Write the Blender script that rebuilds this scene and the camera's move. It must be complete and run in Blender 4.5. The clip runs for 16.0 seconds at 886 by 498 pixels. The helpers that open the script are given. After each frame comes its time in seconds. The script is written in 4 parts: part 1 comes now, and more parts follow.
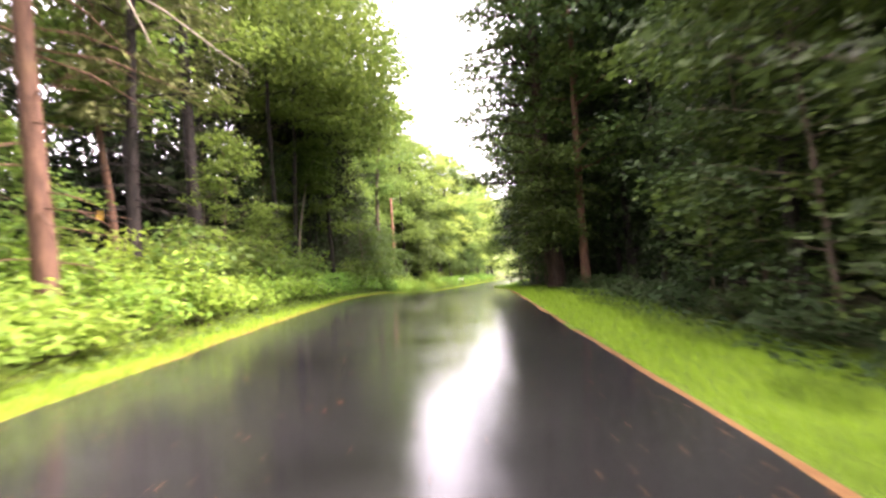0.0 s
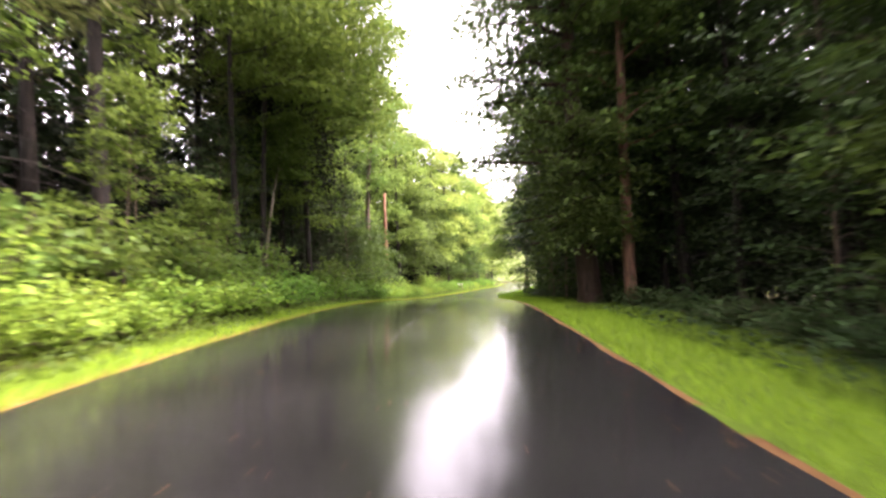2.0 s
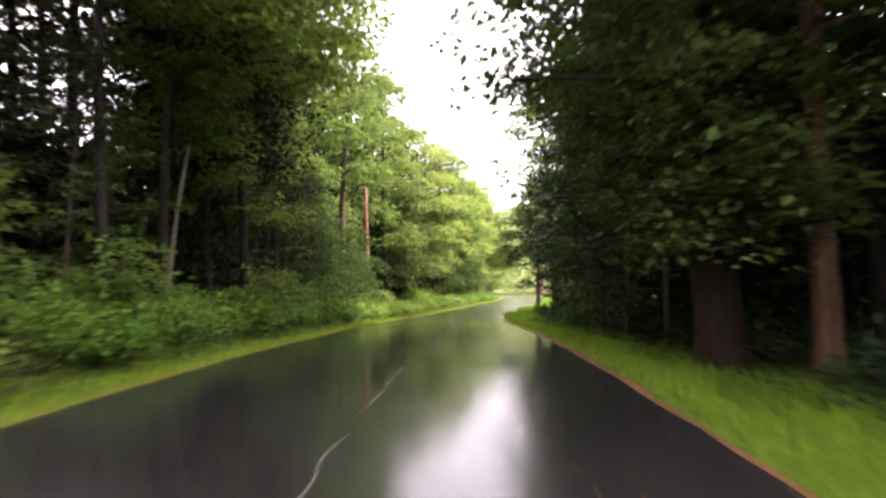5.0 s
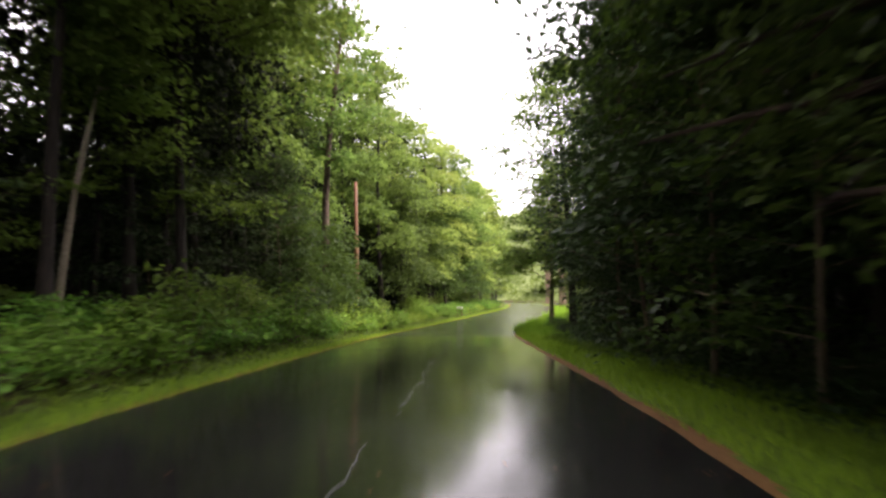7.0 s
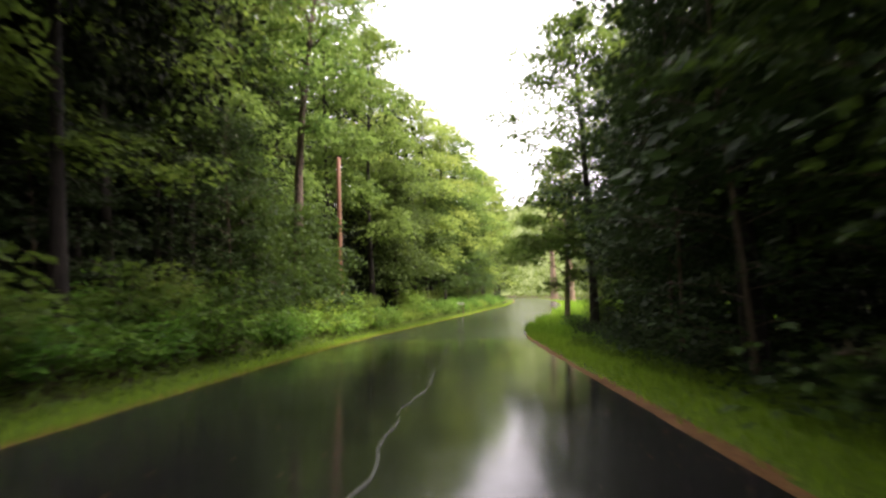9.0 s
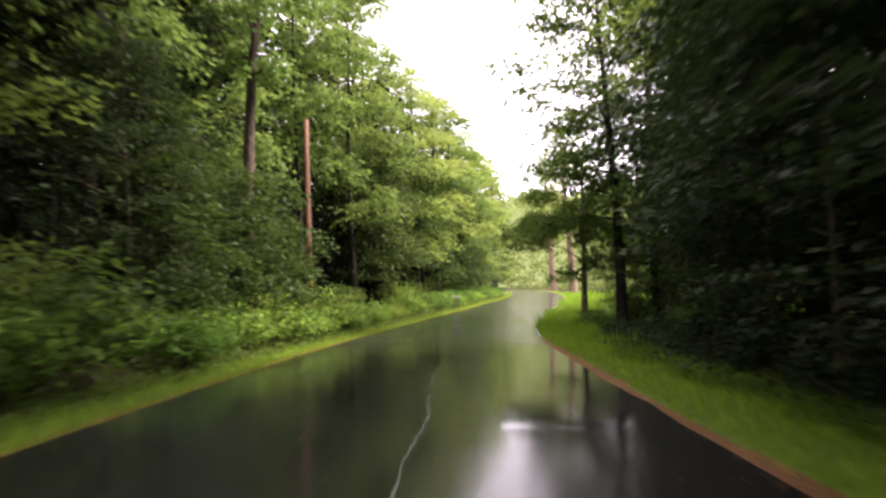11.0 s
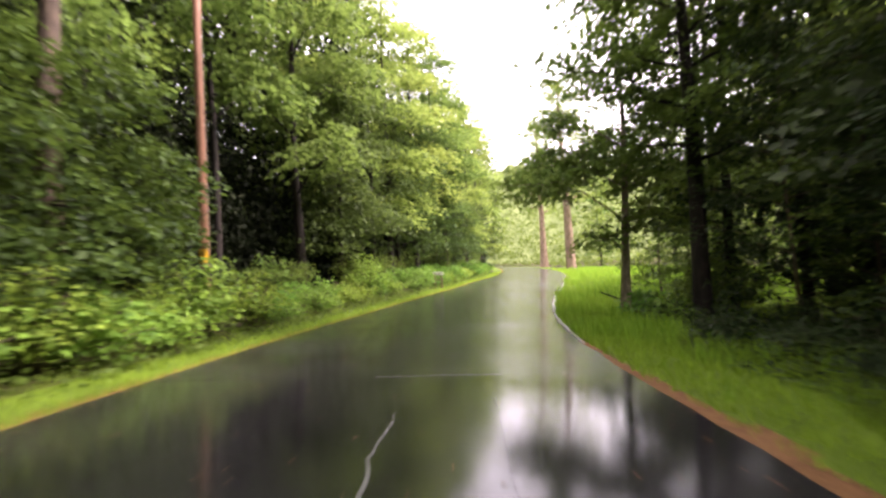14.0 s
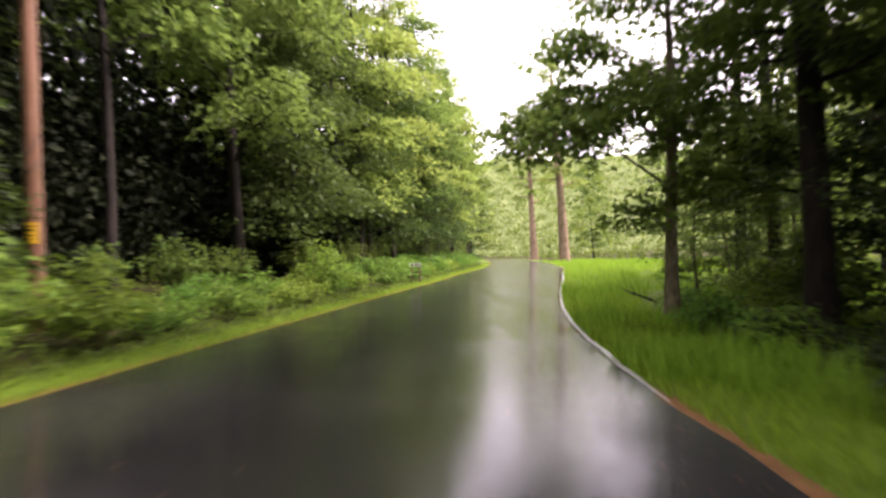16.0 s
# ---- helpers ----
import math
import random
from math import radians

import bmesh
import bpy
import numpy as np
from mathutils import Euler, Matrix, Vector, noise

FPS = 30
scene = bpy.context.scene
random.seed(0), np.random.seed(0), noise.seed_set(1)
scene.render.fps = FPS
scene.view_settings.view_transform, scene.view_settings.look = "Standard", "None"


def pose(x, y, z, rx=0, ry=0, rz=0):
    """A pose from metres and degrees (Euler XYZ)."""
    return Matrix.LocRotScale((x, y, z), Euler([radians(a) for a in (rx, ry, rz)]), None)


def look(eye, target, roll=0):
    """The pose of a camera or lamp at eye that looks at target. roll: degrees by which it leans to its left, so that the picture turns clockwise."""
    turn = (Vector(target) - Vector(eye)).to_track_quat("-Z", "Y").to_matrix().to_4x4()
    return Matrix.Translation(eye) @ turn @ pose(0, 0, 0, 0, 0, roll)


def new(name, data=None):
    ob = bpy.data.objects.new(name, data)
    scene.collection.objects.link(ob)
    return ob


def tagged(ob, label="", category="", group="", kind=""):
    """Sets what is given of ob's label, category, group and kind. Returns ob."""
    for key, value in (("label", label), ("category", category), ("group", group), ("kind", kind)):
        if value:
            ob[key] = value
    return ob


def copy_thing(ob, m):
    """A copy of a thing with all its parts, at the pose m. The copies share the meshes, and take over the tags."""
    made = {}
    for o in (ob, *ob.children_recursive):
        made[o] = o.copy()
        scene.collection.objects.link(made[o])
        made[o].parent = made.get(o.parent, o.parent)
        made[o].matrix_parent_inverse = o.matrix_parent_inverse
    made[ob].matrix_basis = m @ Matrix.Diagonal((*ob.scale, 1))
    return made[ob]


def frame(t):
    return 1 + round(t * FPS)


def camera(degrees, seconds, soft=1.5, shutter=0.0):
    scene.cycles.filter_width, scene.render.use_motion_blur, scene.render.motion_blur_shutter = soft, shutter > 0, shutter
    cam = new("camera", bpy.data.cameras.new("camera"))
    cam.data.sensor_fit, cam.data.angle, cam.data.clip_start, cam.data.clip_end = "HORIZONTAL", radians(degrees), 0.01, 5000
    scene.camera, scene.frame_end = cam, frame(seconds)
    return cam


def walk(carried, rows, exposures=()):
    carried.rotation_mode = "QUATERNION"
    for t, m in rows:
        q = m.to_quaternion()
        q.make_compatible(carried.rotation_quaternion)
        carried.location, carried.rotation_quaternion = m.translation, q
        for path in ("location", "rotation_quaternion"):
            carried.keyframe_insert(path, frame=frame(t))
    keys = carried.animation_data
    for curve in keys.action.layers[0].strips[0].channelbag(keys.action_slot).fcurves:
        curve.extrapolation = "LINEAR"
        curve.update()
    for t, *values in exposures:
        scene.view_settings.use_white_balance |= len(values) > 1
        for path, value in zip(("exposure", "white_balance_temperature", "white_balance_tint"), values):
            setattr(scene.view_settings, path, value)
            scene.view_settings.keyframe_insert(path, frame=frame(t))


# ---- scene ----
cam = camera(70.0, 16.0, soft=2.6, shutter=1.7)
ROWS = [
    (0.0, 0.009, -0.008, 1.313, 0.113, 2.554, 4.017),
    (0.5, -0.073, 1.592, 1.344, -0.168, 2.706, 3.530),
    (1.0, -0.064, 3.167, 1.386, -0.317, 2.790, 3.114),
    (1.5, -0.002, 4.764, 1.422, -0.267, 3.014, 2.894),
    (2.0, 0.045, 6.412, 1.460, -0.089, 2.854, 2.610),
    (2.5, 0.062, 8.183, 1.525, 0.024, 2.521, 2.283),
    (3.0, 0.087, 9.998, 1.598, -0.186, 2.419, 2.147),
    (3.5, 0.166, 11.710, 1.659, -0.425, 2.833, 2.192),
    (4.0, 0.199, 13.429, 1.695, -0.645, 3.264, 2.330),
    (4.5, 0.248, 15.002, 1.717, -0.408, 3.577, 2.243),
    (5.0, 0.322, 16.605, 1.796, -0.376, 3.774, 2.067),
    (7.5, 0.580, 23.876, 1.944, -0.085, 4.455, 1.636),
    (8.0, 0.658, 25.347, 1.936, 0.050, 4.489, 1.702),
    (8.5, 0.730, 26.831, 1.917, 0.079, 4.179, 1.741),
    (9.0, 0.742, 28.285, 1.881, 0.024, 3.963, 1.851),
    (11.5, 0.885, 36.147, 1.804, -0.701, 3.099, 2.476),
    (12.0, 0.955, 37.912, 1.760, -0.796, 2.832, 2.831),
    (12.5, 1.067, 39.713, 1.714, -0.966, 2.229, 2.989),
    (13.0, 1.127, 41.338, 1.674, -1.200, 1.794, 2.900),
    (13.5, 1.241, 42.949, 1.634, -1.563, 1.381, 2.622),
    (14.0, 1.294, 44.463, 1.584, -1.869, 1.185, 2.613),
    (14.5, 1.407, 46.092, 1.529, -2.263, 1.013, 2.430),
    (15.0, 1.552, 47.672, 1.490, -2.565, 0.819, 2.321),
    (15.5, 1.693, 49.071, 1.438, -2.784, 0.557, 2.178),
    (16.0, 1.914, 50.666, 1.392, -3.062, 0.457, 2.246),
]
EXPOSURES = [
    (t, stops, 6700, 37 if t < 6 else 29 if t < 11 else 38) for t, stops in ((0.0, 3.4), (1.5, 3.2), (3.0, 3.45), (4.0, 3.42), (4.5, 3.1), (5.0, 2.75), (7.5, 2.15), (9.0, 2.2), (11.5, 2.3), (13.5, 2.6), (16.0, 2.2))
]
walk(cam, [(t, pose(x, y, z, 90 + pitch, roll, yaw)) for t, x, y, z, yaw, pitch, roll in ROWS], EXPOSURES)

# ---- sky and light: a rainy, overcast summer day ----
SUN_EL, SUN_AZ = radians(50), radians(92)
world = bpy.data.worlds.new("overcast_sky")
scene.world = world
world.use_nodes = True
wn = world.node_tree
wn.nodes.clear()
w_out = wn.nodes.new("ShaderNodeOutputWorld")
w_bg = wn.nodes.new("ShaderNodeBackground")
w_sky = wn.nodes.new("ShaderNodeTexSky")
w_sky.sky_type, w_sky.sun_disc = "NISHITA", False
w_sky.sun_elevation, w_sky.sun_rotation = SUN_EL, SUN_AZ
w_sky.air_density, w_sky.dust_density = 1.0, 4.0
w_mix = wn.nodes.new("ShaderNodeMixRGB")
w_mix.inputs["Fac"].default_value = 0.75
w_mix.inputs["Color2"].default_value = (8.0, 8.2, 7.8, 1)
w_bg.inputs["Strength"].default_value = 0.11
wn.links.new(w_sky.outputs["Color"], w_mix.inputs["Color1"])
wn.links.new(w_mix.outputs["Color"], w_bg.inputs["Color"])
wn.links.new(w_bg.outputs["Background"], w_out.inputs["Surface"])
sun = new("sun", bpy.data.lights.new("sun", "SUN"))
sun.data.energy, sun.data.angle, sun.data.color = 2.4, radians(20), (1.0, 0.96, 0.88)
sun.matrix_world = look((0, 0, 60), (-60 * math.sin(SUN_AZ) / math.tan(SUN_EL), -60 * math.cos(SUN_AZ) / math.tan(SUN_EL), 0))


# ---- materials ----
def material(name):
    m = bpy.data.materials.new(name)
    m.use_nodes = True
    nt = m.node_tree
    return m, nt, nt.nodes["Principled BSDF"], nt.nodes["Material Output"]


def node(nt, kind, **values):
    n = nt.nodes.new(kind)
    for key, value in values.items():
        n.inputs[key].default_value = value
    return n


def ramp(nt, source, stops):
    n = nt.nodes.new("ShaderNodeValToRGB")
    e = n.color_ramp.elements
    while len(e) < len(stops):
        e.new(0.5)
    for slot, (p, c) in zip(e, stops):
        slot.position, slot.color = p, (*c, 1) if len(c) == 3 else c
    nt.links.new(source, n.inputs["Fac"])
    return n


def grey(v):
    return (v, v, v)


def coords(nt, scale=(1, 1, 1), space="Object"):
    tc = nt.nodes.new("ShaderNodeTexCoord")
    mp = nt.nodes.new("ShaderNodeMapping")
    mp.inputs["Scale"].default_value = scale
    nt.links.new(tc.outputs[space], mp.inputs["Vector"])
    return mp.outputs["Vector"]


def noise_tex(nt, vec, scale, detail=4.0, rough=0.55):
    n = node(nt, "ShaderNodeTexNoise", Scale=scale, Detail=detail, Roughness=rough)
    nt.links.new(vec, n.inputs["Vector"])
    return n.outputs["Fac"]


def bump(nt, bsdf, height, strength, distance):
    b = node(nt, "ShaderNodeBump", Strength=strength, Distance=distance)
    nt.links.new(height, b.inputs["Height"])
    nt.links.new(b.outputs["Normal"], bsdf.inputs["Normal"])
    return b


def mix_color(nt, fac, a, b, mode="MIX"):
    n = nt.nodes.new("ShaderNodeMixRGB")
    n.blend_type = mode
    for key, v in (("Fac", fac), ("Color1", a), ("Color2", b)):
        if isinstance(v, (int, float)):
            n.inputs[key].default_value = v
        elif isinstance(v, tuple):
            n.inputs[key].default_value = (*v, 1)
        else:
            nt.links.new(v, n.inputs[key])
    return n.outputs["Color"]


def wet_asphalt(name, tone, rough_low, rough_high):
    m, nt, bsdf, _ = material(name)
    v = coords(nt)
    grain = noise_tex(nt, v, 90.0, 3.0)
    broad = noise_tex(nt, v, 0.55, 5.0)
    streak = noise_tex(nt, coords(nt, (1.6, 0.12, 1.0)), 1.3, 4.0)
    tone_a = ramp(nt, broad, [(0.3, tuple(c * 0.65 for c in tone)), (0.7, tuple(c * 1.35 for c in tone))])
    speck = ramp(nt, mix_color(nt, 0.35, grain, noise_tex(nt, v, 24.0, 4.0, 0.7)), [(0.36, grey(0.6)), (0.66, grey(1.5))])
    nt.links.new(mix_color(nt, 1.0, tone_a.outputs["Color"], speck.outputs["Color"], "MULTIPLY"), bsdf.inputs["Base Color"])
    fine = noise_tex(nt, coords(nt, (1.0, 0.6, 1.0)), 5.5, 5.0, 0.65)
    wet = mix_color(nt, 0.38, mix_color(nt, 0.5, broad, streak), fine)
    r = ramp(nt, wet, [(0.38, grey(rough_low)), (0.62, grey(rough_high))])
    nt.links.new(r.outputs["Color"], bsdf.inputs["Roughness"])
    bsdf.inputs["Specular IOR Level"].default_value = 0.26
    bsdf.inputs["IOR"].default_value = 1.4
    chop = noise_tex(nt, v, 16.0, 3.0)
    total = mix_color(nt, 0.25, chop, grain)
    bump(nt, bsdf, total, 0.16, 0.005)
    return m


def rough_ground(name, stops, scale, relief):
    m, nt, bsdf, _ = material(name)
    v = coords(nt)
    a = noise_tex(nt, v, scale, 6.0)
    b = noise_tex(nt, v, scale * 0.08, 3.0)
    c = ramp(nt, mix_color(nt, 0.4, a, b), stops)
    nt.links.new(c.outputs["Color"], bsdf.inputs["Base Color"])
    bsdf.inputs["Roughness"].default_value = 0.8
    bsdf.inputs["Specular IOR Level"].default_value = 0.08
    bump(nt, bsdf, a, 0.8, relief)
    return m


def leaf_material(name, dark, light, through_color, share=0.45, gloss=0.55):
    m, nt, bsdf, out = material(name)
    geo = nt.nodes.new("ShaderNodeNewGeometry")
    info = nt.nodes.new("ShaderNodeObjectInfo")
    each = ramp(nt, geo.outputs["Random Per Island"], [(0.0, dark), (0.75, light), (1.0, tuple(min(1, c * 1.35) for c in light))])
    hue = node(nt, "ShaderNodeHueSaturation")
    spread = nt.nodes.new("ShaderNodeMapRange")
    spread.inputs["To Min"].default_value, spread.inputs["To Max"].default_value = 0.475, 0.515
    nt.links.new(info.outputs["Random"], spread.inputs["Value"])
    nt.links.new(spread.outputs["Result"], hue.inputs["Hue"])
    nt.links.new(each.outputs["Color"], hue.inputs["Color"])
    nt.links.new(hue.outputs["Color"], bsdf.inputs["Base Color"])
    bsdf.inputs["Roughness"].default_value = gloss
    bsdf.inputs["Specular IOR Level"].default_value = 0.12
    tr = nt.nodes.new("ShaderNodeBsdfTranslucent")
    tcol = mix_color(nt, 0.5, hue.outputs["Color"], through_color)
    nt.links.new(tcol, tr.inputs["Color"])
    mix = nt.nodes.new("ShaderNodeMixShader")
    mix.inputs["Fac"].default_value = share
    nt.links.new(bsdf.outputs["BSDF"], mix.inputs[1])
    nt.links.new(tr.outputs["BSDF"], mix.inputs[2])
    nt.links.new(mix.outputs["Shader"], out.inputs["Surface"])
    return m


def bark_material(name, dark, light, grain=(9, 9, 1.6), relief=0.03, rough=0.75):
    m, nt, bsdf, _ = material(name)
    v = coords(nt, grain)
    a = noise_tex(nt, v, 1.6, 6.0, 0.65)
    b = noise_tex(nt, coords(nt), 0.8, 3.0)
    c = ramp(nt, a, [(0.32, dark), (0.68, light)])
    moss = ramp(nt, b, [(0.55, (1, 1, 1)), (0.75, (0.55, 0.75, 0.4))])
    nt.links.new(mix_color(nt, 1.0, c.outputs["Color"], moss.outputs["Color"], "MULTIPLY"), bsdf.inputs["Base Color"])
    bsdf.inputs["Roughness"].default_value = rough
    bsdf.inputs["Specular IOR Level"].default_value = 0.22
    bump(nt, bsdf, a, 0.9, relief)
    return m


def plain(name, color, rough=0.5, metal=0.0, vary=0.25, scale=6.0):
    m, nt, bsdf, _ = material(name)
    a = noise_tex(nt, coords(nt), scale, 5.0)
    c = ramp(nt, a, [(0.3, tuple(x * (1 - vary) for x in color)), (0.7, tuple(min(1, x * (1 + vary)) for x in color))])
    nt.links.new(c.outputs["Color"], bsdf.inputs["Base Color"])
    bsdf.inputs["Roughness"].default_value, bsdf.inputs["Metallic"].default_value = rough, metal
    bump(nt, bsdf, a, 0.3, 0.004)
    return m


ASPHALT = wet_asphalt("wet_asphalt", (0.017, 0.0168, 0.0160), 0.06, 0.17)
OLD_ASPHALT = wet_asphalt("worn_wet_asphalt", (0.020, 0.0198, 0.0190), 0.11, 0.24)
PATCH = wet_asphalt("wet_asphalt_patch", (0.022, 0.022, 0.021), 0.045, 0.10)
WATER_CRACK = plain("pale_wet_joint", (0.15, 0.15, 0.14), 0.18, 0.0, 0.3, 20.0)
DIRT = rough_ground("needle_litter", [(0.3, (0.08, 0.04, 0.016)), (0.55, (0.19, 0.098, 0.04)), (0.8, (0.12, 0.11, 0.03))], 9.0, 0.02)
TURF = rough_ground("turf", [(0.3, (0.035, 0.062, 0.008)), (0.6, (0.10, 0.165, 0.015)), (0.8, (0.13, 0.16, 0.02))], 12.0, 0.03)
FOREST_FLOOR = rough_ground("forest_floor", [(0.3, (0.022, 0.020, 0.010)), (0.55, (0.050, 0.046, 0.018)), (0.8, (0.032, 0.055, 0.014))], 6.0, 0.05)
KERB = plain("pale_wet_concrete", (0.27, 0.26, 0.235), 0.3, 0.0, 0.35, 5.0)
LEAF = leaf_material("broad_leaves", (0.034, 0.066, 0.014), (0.084, 0.146, 0.027), (0.23, 0.33, 0.055))
# Broad leaves again in two darker tones, the wood's shade put into the colour.
LEAF_MID = leaf_material("shade_toned_leaves", (0.022, 0.045, 0.012), (0.058, 0.102, 0.023), (0.13, 0.20, 0.04), 0.34)
LEAF_DARK = leaf_material("deep_shade_toned_leaves", (0.013, 0.028, 0.009), (0.033, 0.062, 0.018), (0.08, 0.13, 0.035), 0.26)
# Yellow-green maple leaves, lightened further to imitate haze and sky glow.
LEAF_LIGHT = leaf_material("haze_lightened_maple_leaves", (0.080, 0.138, 0.029), (0.174, 0.258, 0.055), (0.40, 0.53, 0.11), 0.50)
# Understorey leaves with the bank's shade darkened into their colour.
LEAF_UNDER = leaf_material("shade_toned_understorey_leaves", (0.009, 0.023, 0.006), (0.038, 0.076, 0.014), (0.11, 0.18, 0.027), 0.34)
LEAF_FRESH = leaf_material("fresh_maple_leaves", (0.037, 0.077, 0.018), (0.090, 0.160, 0.035), (0.225, 0.35, 0.068), 0.48)
FERN = leaf_material("fern_leaves", (0.040, 0.108, 0.015), (0.105, 0.225, 0.029), (0.20, 0.39, 0.055), 0.35)
LEAF_BRIGHT = leaf_material("shrub_leaves", (0.072, 0.15, 0.022), (0.175, 0.30, 0.042), (0.32, 0.46, 0.06), 0.4)
# Far darker than true needles: the shade inside the woods is in the colour.
HEMLOCK = leaf_material("painted_shade_needles", (0.005, 0.009, 0.0045), (0.013, 0.020, 0.008), (0.02, 0.03, 0.01), 0.08, 0.8)
HEMLOCK_BOUGH = leaf_material("hemlock_boughs", (0.012, 0.023, 0.010), (0.029, 0.049, 0.017), (0.05, 0.08, 0.025), 0.2, 0.6)
NEEDLE = leaf_material("needles", (0.043, 0.055, 0.019), (0.10, 0.12, 0.036), (0.12, 0.15, 0.05), 0.25, 0.5)
GRASS = leaf_material("grass_blades", (0.090, 0.19, 0.017), (0.205, 0.36, 0.03), (0.33, 0.53, 0.048), 0.4, 0.75)
RANK_GRASS = leaf_material("rank_grass_blades", (0.035, 0.085, 0.012), (0.10, 0.19, 0.022), (0.18, 0.31, 0.035), 0.35, 0.7)
DRY_GRASS = leaf_material("dry_grass_blades", (0.20, 0.17, 0.04), (0.40, 0.34, 0.09), (0.40, 0.36, 0.08), 0.3, 0.8)
BARK = bark_material("grey_brown_bark", (0.035, 0.026, 0.018), (0.16, 0.12, 0.085))
# Wet bark, darkened further to stand in for shade among the trees.
BARK_DARK = bark_material("shade_darkened_wet_bark", (0.006, 0.005, 0.004), (0.028, 0.021, 0.016))
BARK_GREY = bark_material("pale_mottled_bark", (0.10, 0.075, 0.05), (0.44, 0.35, 0.25), (5, 5, 2.2))
# Reddish bark with the shade of the wood darkened into it.
BARK_MAROON = bark_material("shade_darkened_reddish_bark", (0.008, 0.005, 0.003), (0.046, 0.027, 0.017), (7, 7, 1.4), 0.05)
BARK_BANK = bark_material("mottled_wet_bark", (0.022, 0.016, 0.011), (0.13, 0.095, 0.066), (6, 6, 1.8), 0.05)
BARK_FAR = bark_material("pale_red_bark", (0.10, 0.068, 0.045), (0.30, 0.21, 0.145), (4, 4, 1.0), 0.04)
BARK_RED = bark_material("reddish_bark", (0.038, 0.019, 0.012), (0.15, 0.08, 0.046), (7, 7, 1.4), 0.05)
# Haze painted as pale green plus emission; the wood itself is no light source.
PAINTED_HAZE, mist_nt, mist_bsdf, mist_out = material("painted_haze_wood")
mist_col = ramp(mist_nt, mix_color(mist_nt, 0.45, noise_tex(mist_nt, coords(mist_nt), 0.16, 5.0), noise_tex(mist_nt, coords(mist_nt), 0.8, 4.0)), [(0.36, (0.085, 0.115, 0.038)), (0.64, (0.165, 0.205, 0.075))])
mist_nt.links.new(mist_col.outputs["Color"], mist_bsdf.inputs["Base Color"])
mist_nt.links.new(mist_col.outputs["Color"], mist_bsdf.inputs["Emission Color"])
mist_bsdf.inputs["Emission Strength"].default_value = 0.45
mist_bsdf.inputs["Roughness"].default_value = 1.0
DEADWOOD = bark_material("bare_twigs", (0.10, 0.085, 0.06), (0.30, 0.26, 0.19), (12, 12, 12), 0.01)
POLE_WOOD = bark_material("pole_wood", (0.13, 0.060, 0.034), (0.32, 0.165, 0.10), (14, 14, 0.5), 0.006, 0.6)
YELLOW = plain("yellow_plate", (0.72, 0.42, 0.02), 0.35)
BLACK = plain("black_rubber", (0.015, 0.015, 0.015), 0.4)
WHITE = plain("weathered_white_paint", (0.65, 0.65, 0.6), 0.45)
POST_WOOD = bark_material("post_wood", (0.08, 0.055, 0.035), (0.2, 0.14, 0.09), (14, 14, 1.5), 0.006)


# ---- mesh helpers ----
def mesh_of(name, verts, faces, mats, slots=None, smooth=False):
    me = bpy.data.meshes.new(name)
    verts = np.asarray(verts, dtype=np.float32)
    counts = np.array([len(f) for f in faces], dtype=np.int32) if not isinstance(faces, np.ndarray) else np.full(len(faces), faces.shape[1], dtype=np.int32)
    loops = np.concatenate([np.asarray(f) for f in faces]) if not isinstance(faces, np.ndarray) else faces.ravel()
    me.vertices.add(len(verts))
    me.vertices.foreach_set("co", verts.ravel())
    me.loops.add(len(loops))
    me.loops.foreach_set("vertex_index", loops.astype(np.int32))
    me.polygons.add(len(counts))
    me.polygons.foreach_set("loop_start", np.concatenate([[0], np.cumsum(counts)[:-1]]).astype(np.int32))
    me.polygons.foreach_set("loop_total", counts)
    for mat in mats:
        me.materials.append(mat)
    if slots is not None:
        me.polygons.foreach_set("material_index", np.asarray(slots, dtype=np.int32))
    me.polygons.foreach_set("use_smooth", np.full(len(counts), smooth))
    me.update()
    me.validate()
    return me


def thing(name, m, label, category, group="", kind=""):
    ob = new(name)
    ob.empty_display_size = 0.2
    ob.matrix_basis = m
    return tagged(ob, label, category, group, kind)


def part(name, data, parent, label=""):
    ob = new(name, data)
    ob.parent = parent
    return tagged(ob, label)


class Soup:
    """Collects tubes into one mesh."""

    def __init__(self):
        self.v, self.f, self.n = [], [], 0

    def tube(self, points, radii, sides=7, wobble=0.0, rng=None):
        points = [Vector(p) for p in points]
        base = self.n
        for i, p in enumerate(points):
            d = (points[min(i + 1, len(points) - 1)] - points[max(i - 1, 0)]).normalized()
            a = d.orthogonal().normalized() if abs(d.z) < 0.9 else (Vector((1, 0, 0)) - d * d.x).normalized()
            b = d.cross(a)
            for k in range(sides):
                w = 2 * math.pi * k / sides
                r = radii[i] * (1 + (rng.uniform(-wobble, wobble) if rng else 0))
                self.v.append(p + r * (math.cos(w) * a + math.sin(w) * b))
        for i in range(len(points) - 1):
            for k in range(sides):
                q = base + i * sides
                self.f.append((q + k, q + (k + 1) % sides, q + sides + (k + 1) % sides, q + sides + k))
        self.f.append(tuple(base + (len(points) - 1) * sides + k for k in range(sides)))
        self.f.append(tuple(base + k for k in reversed(range(sides))))
        self.n += len(points) * sides

    def mesh(self, name, mat, smooth=True):
        return mesh_of(name, [tuple(p) for p in self.v], self.f, [mat], smooth=smooth)


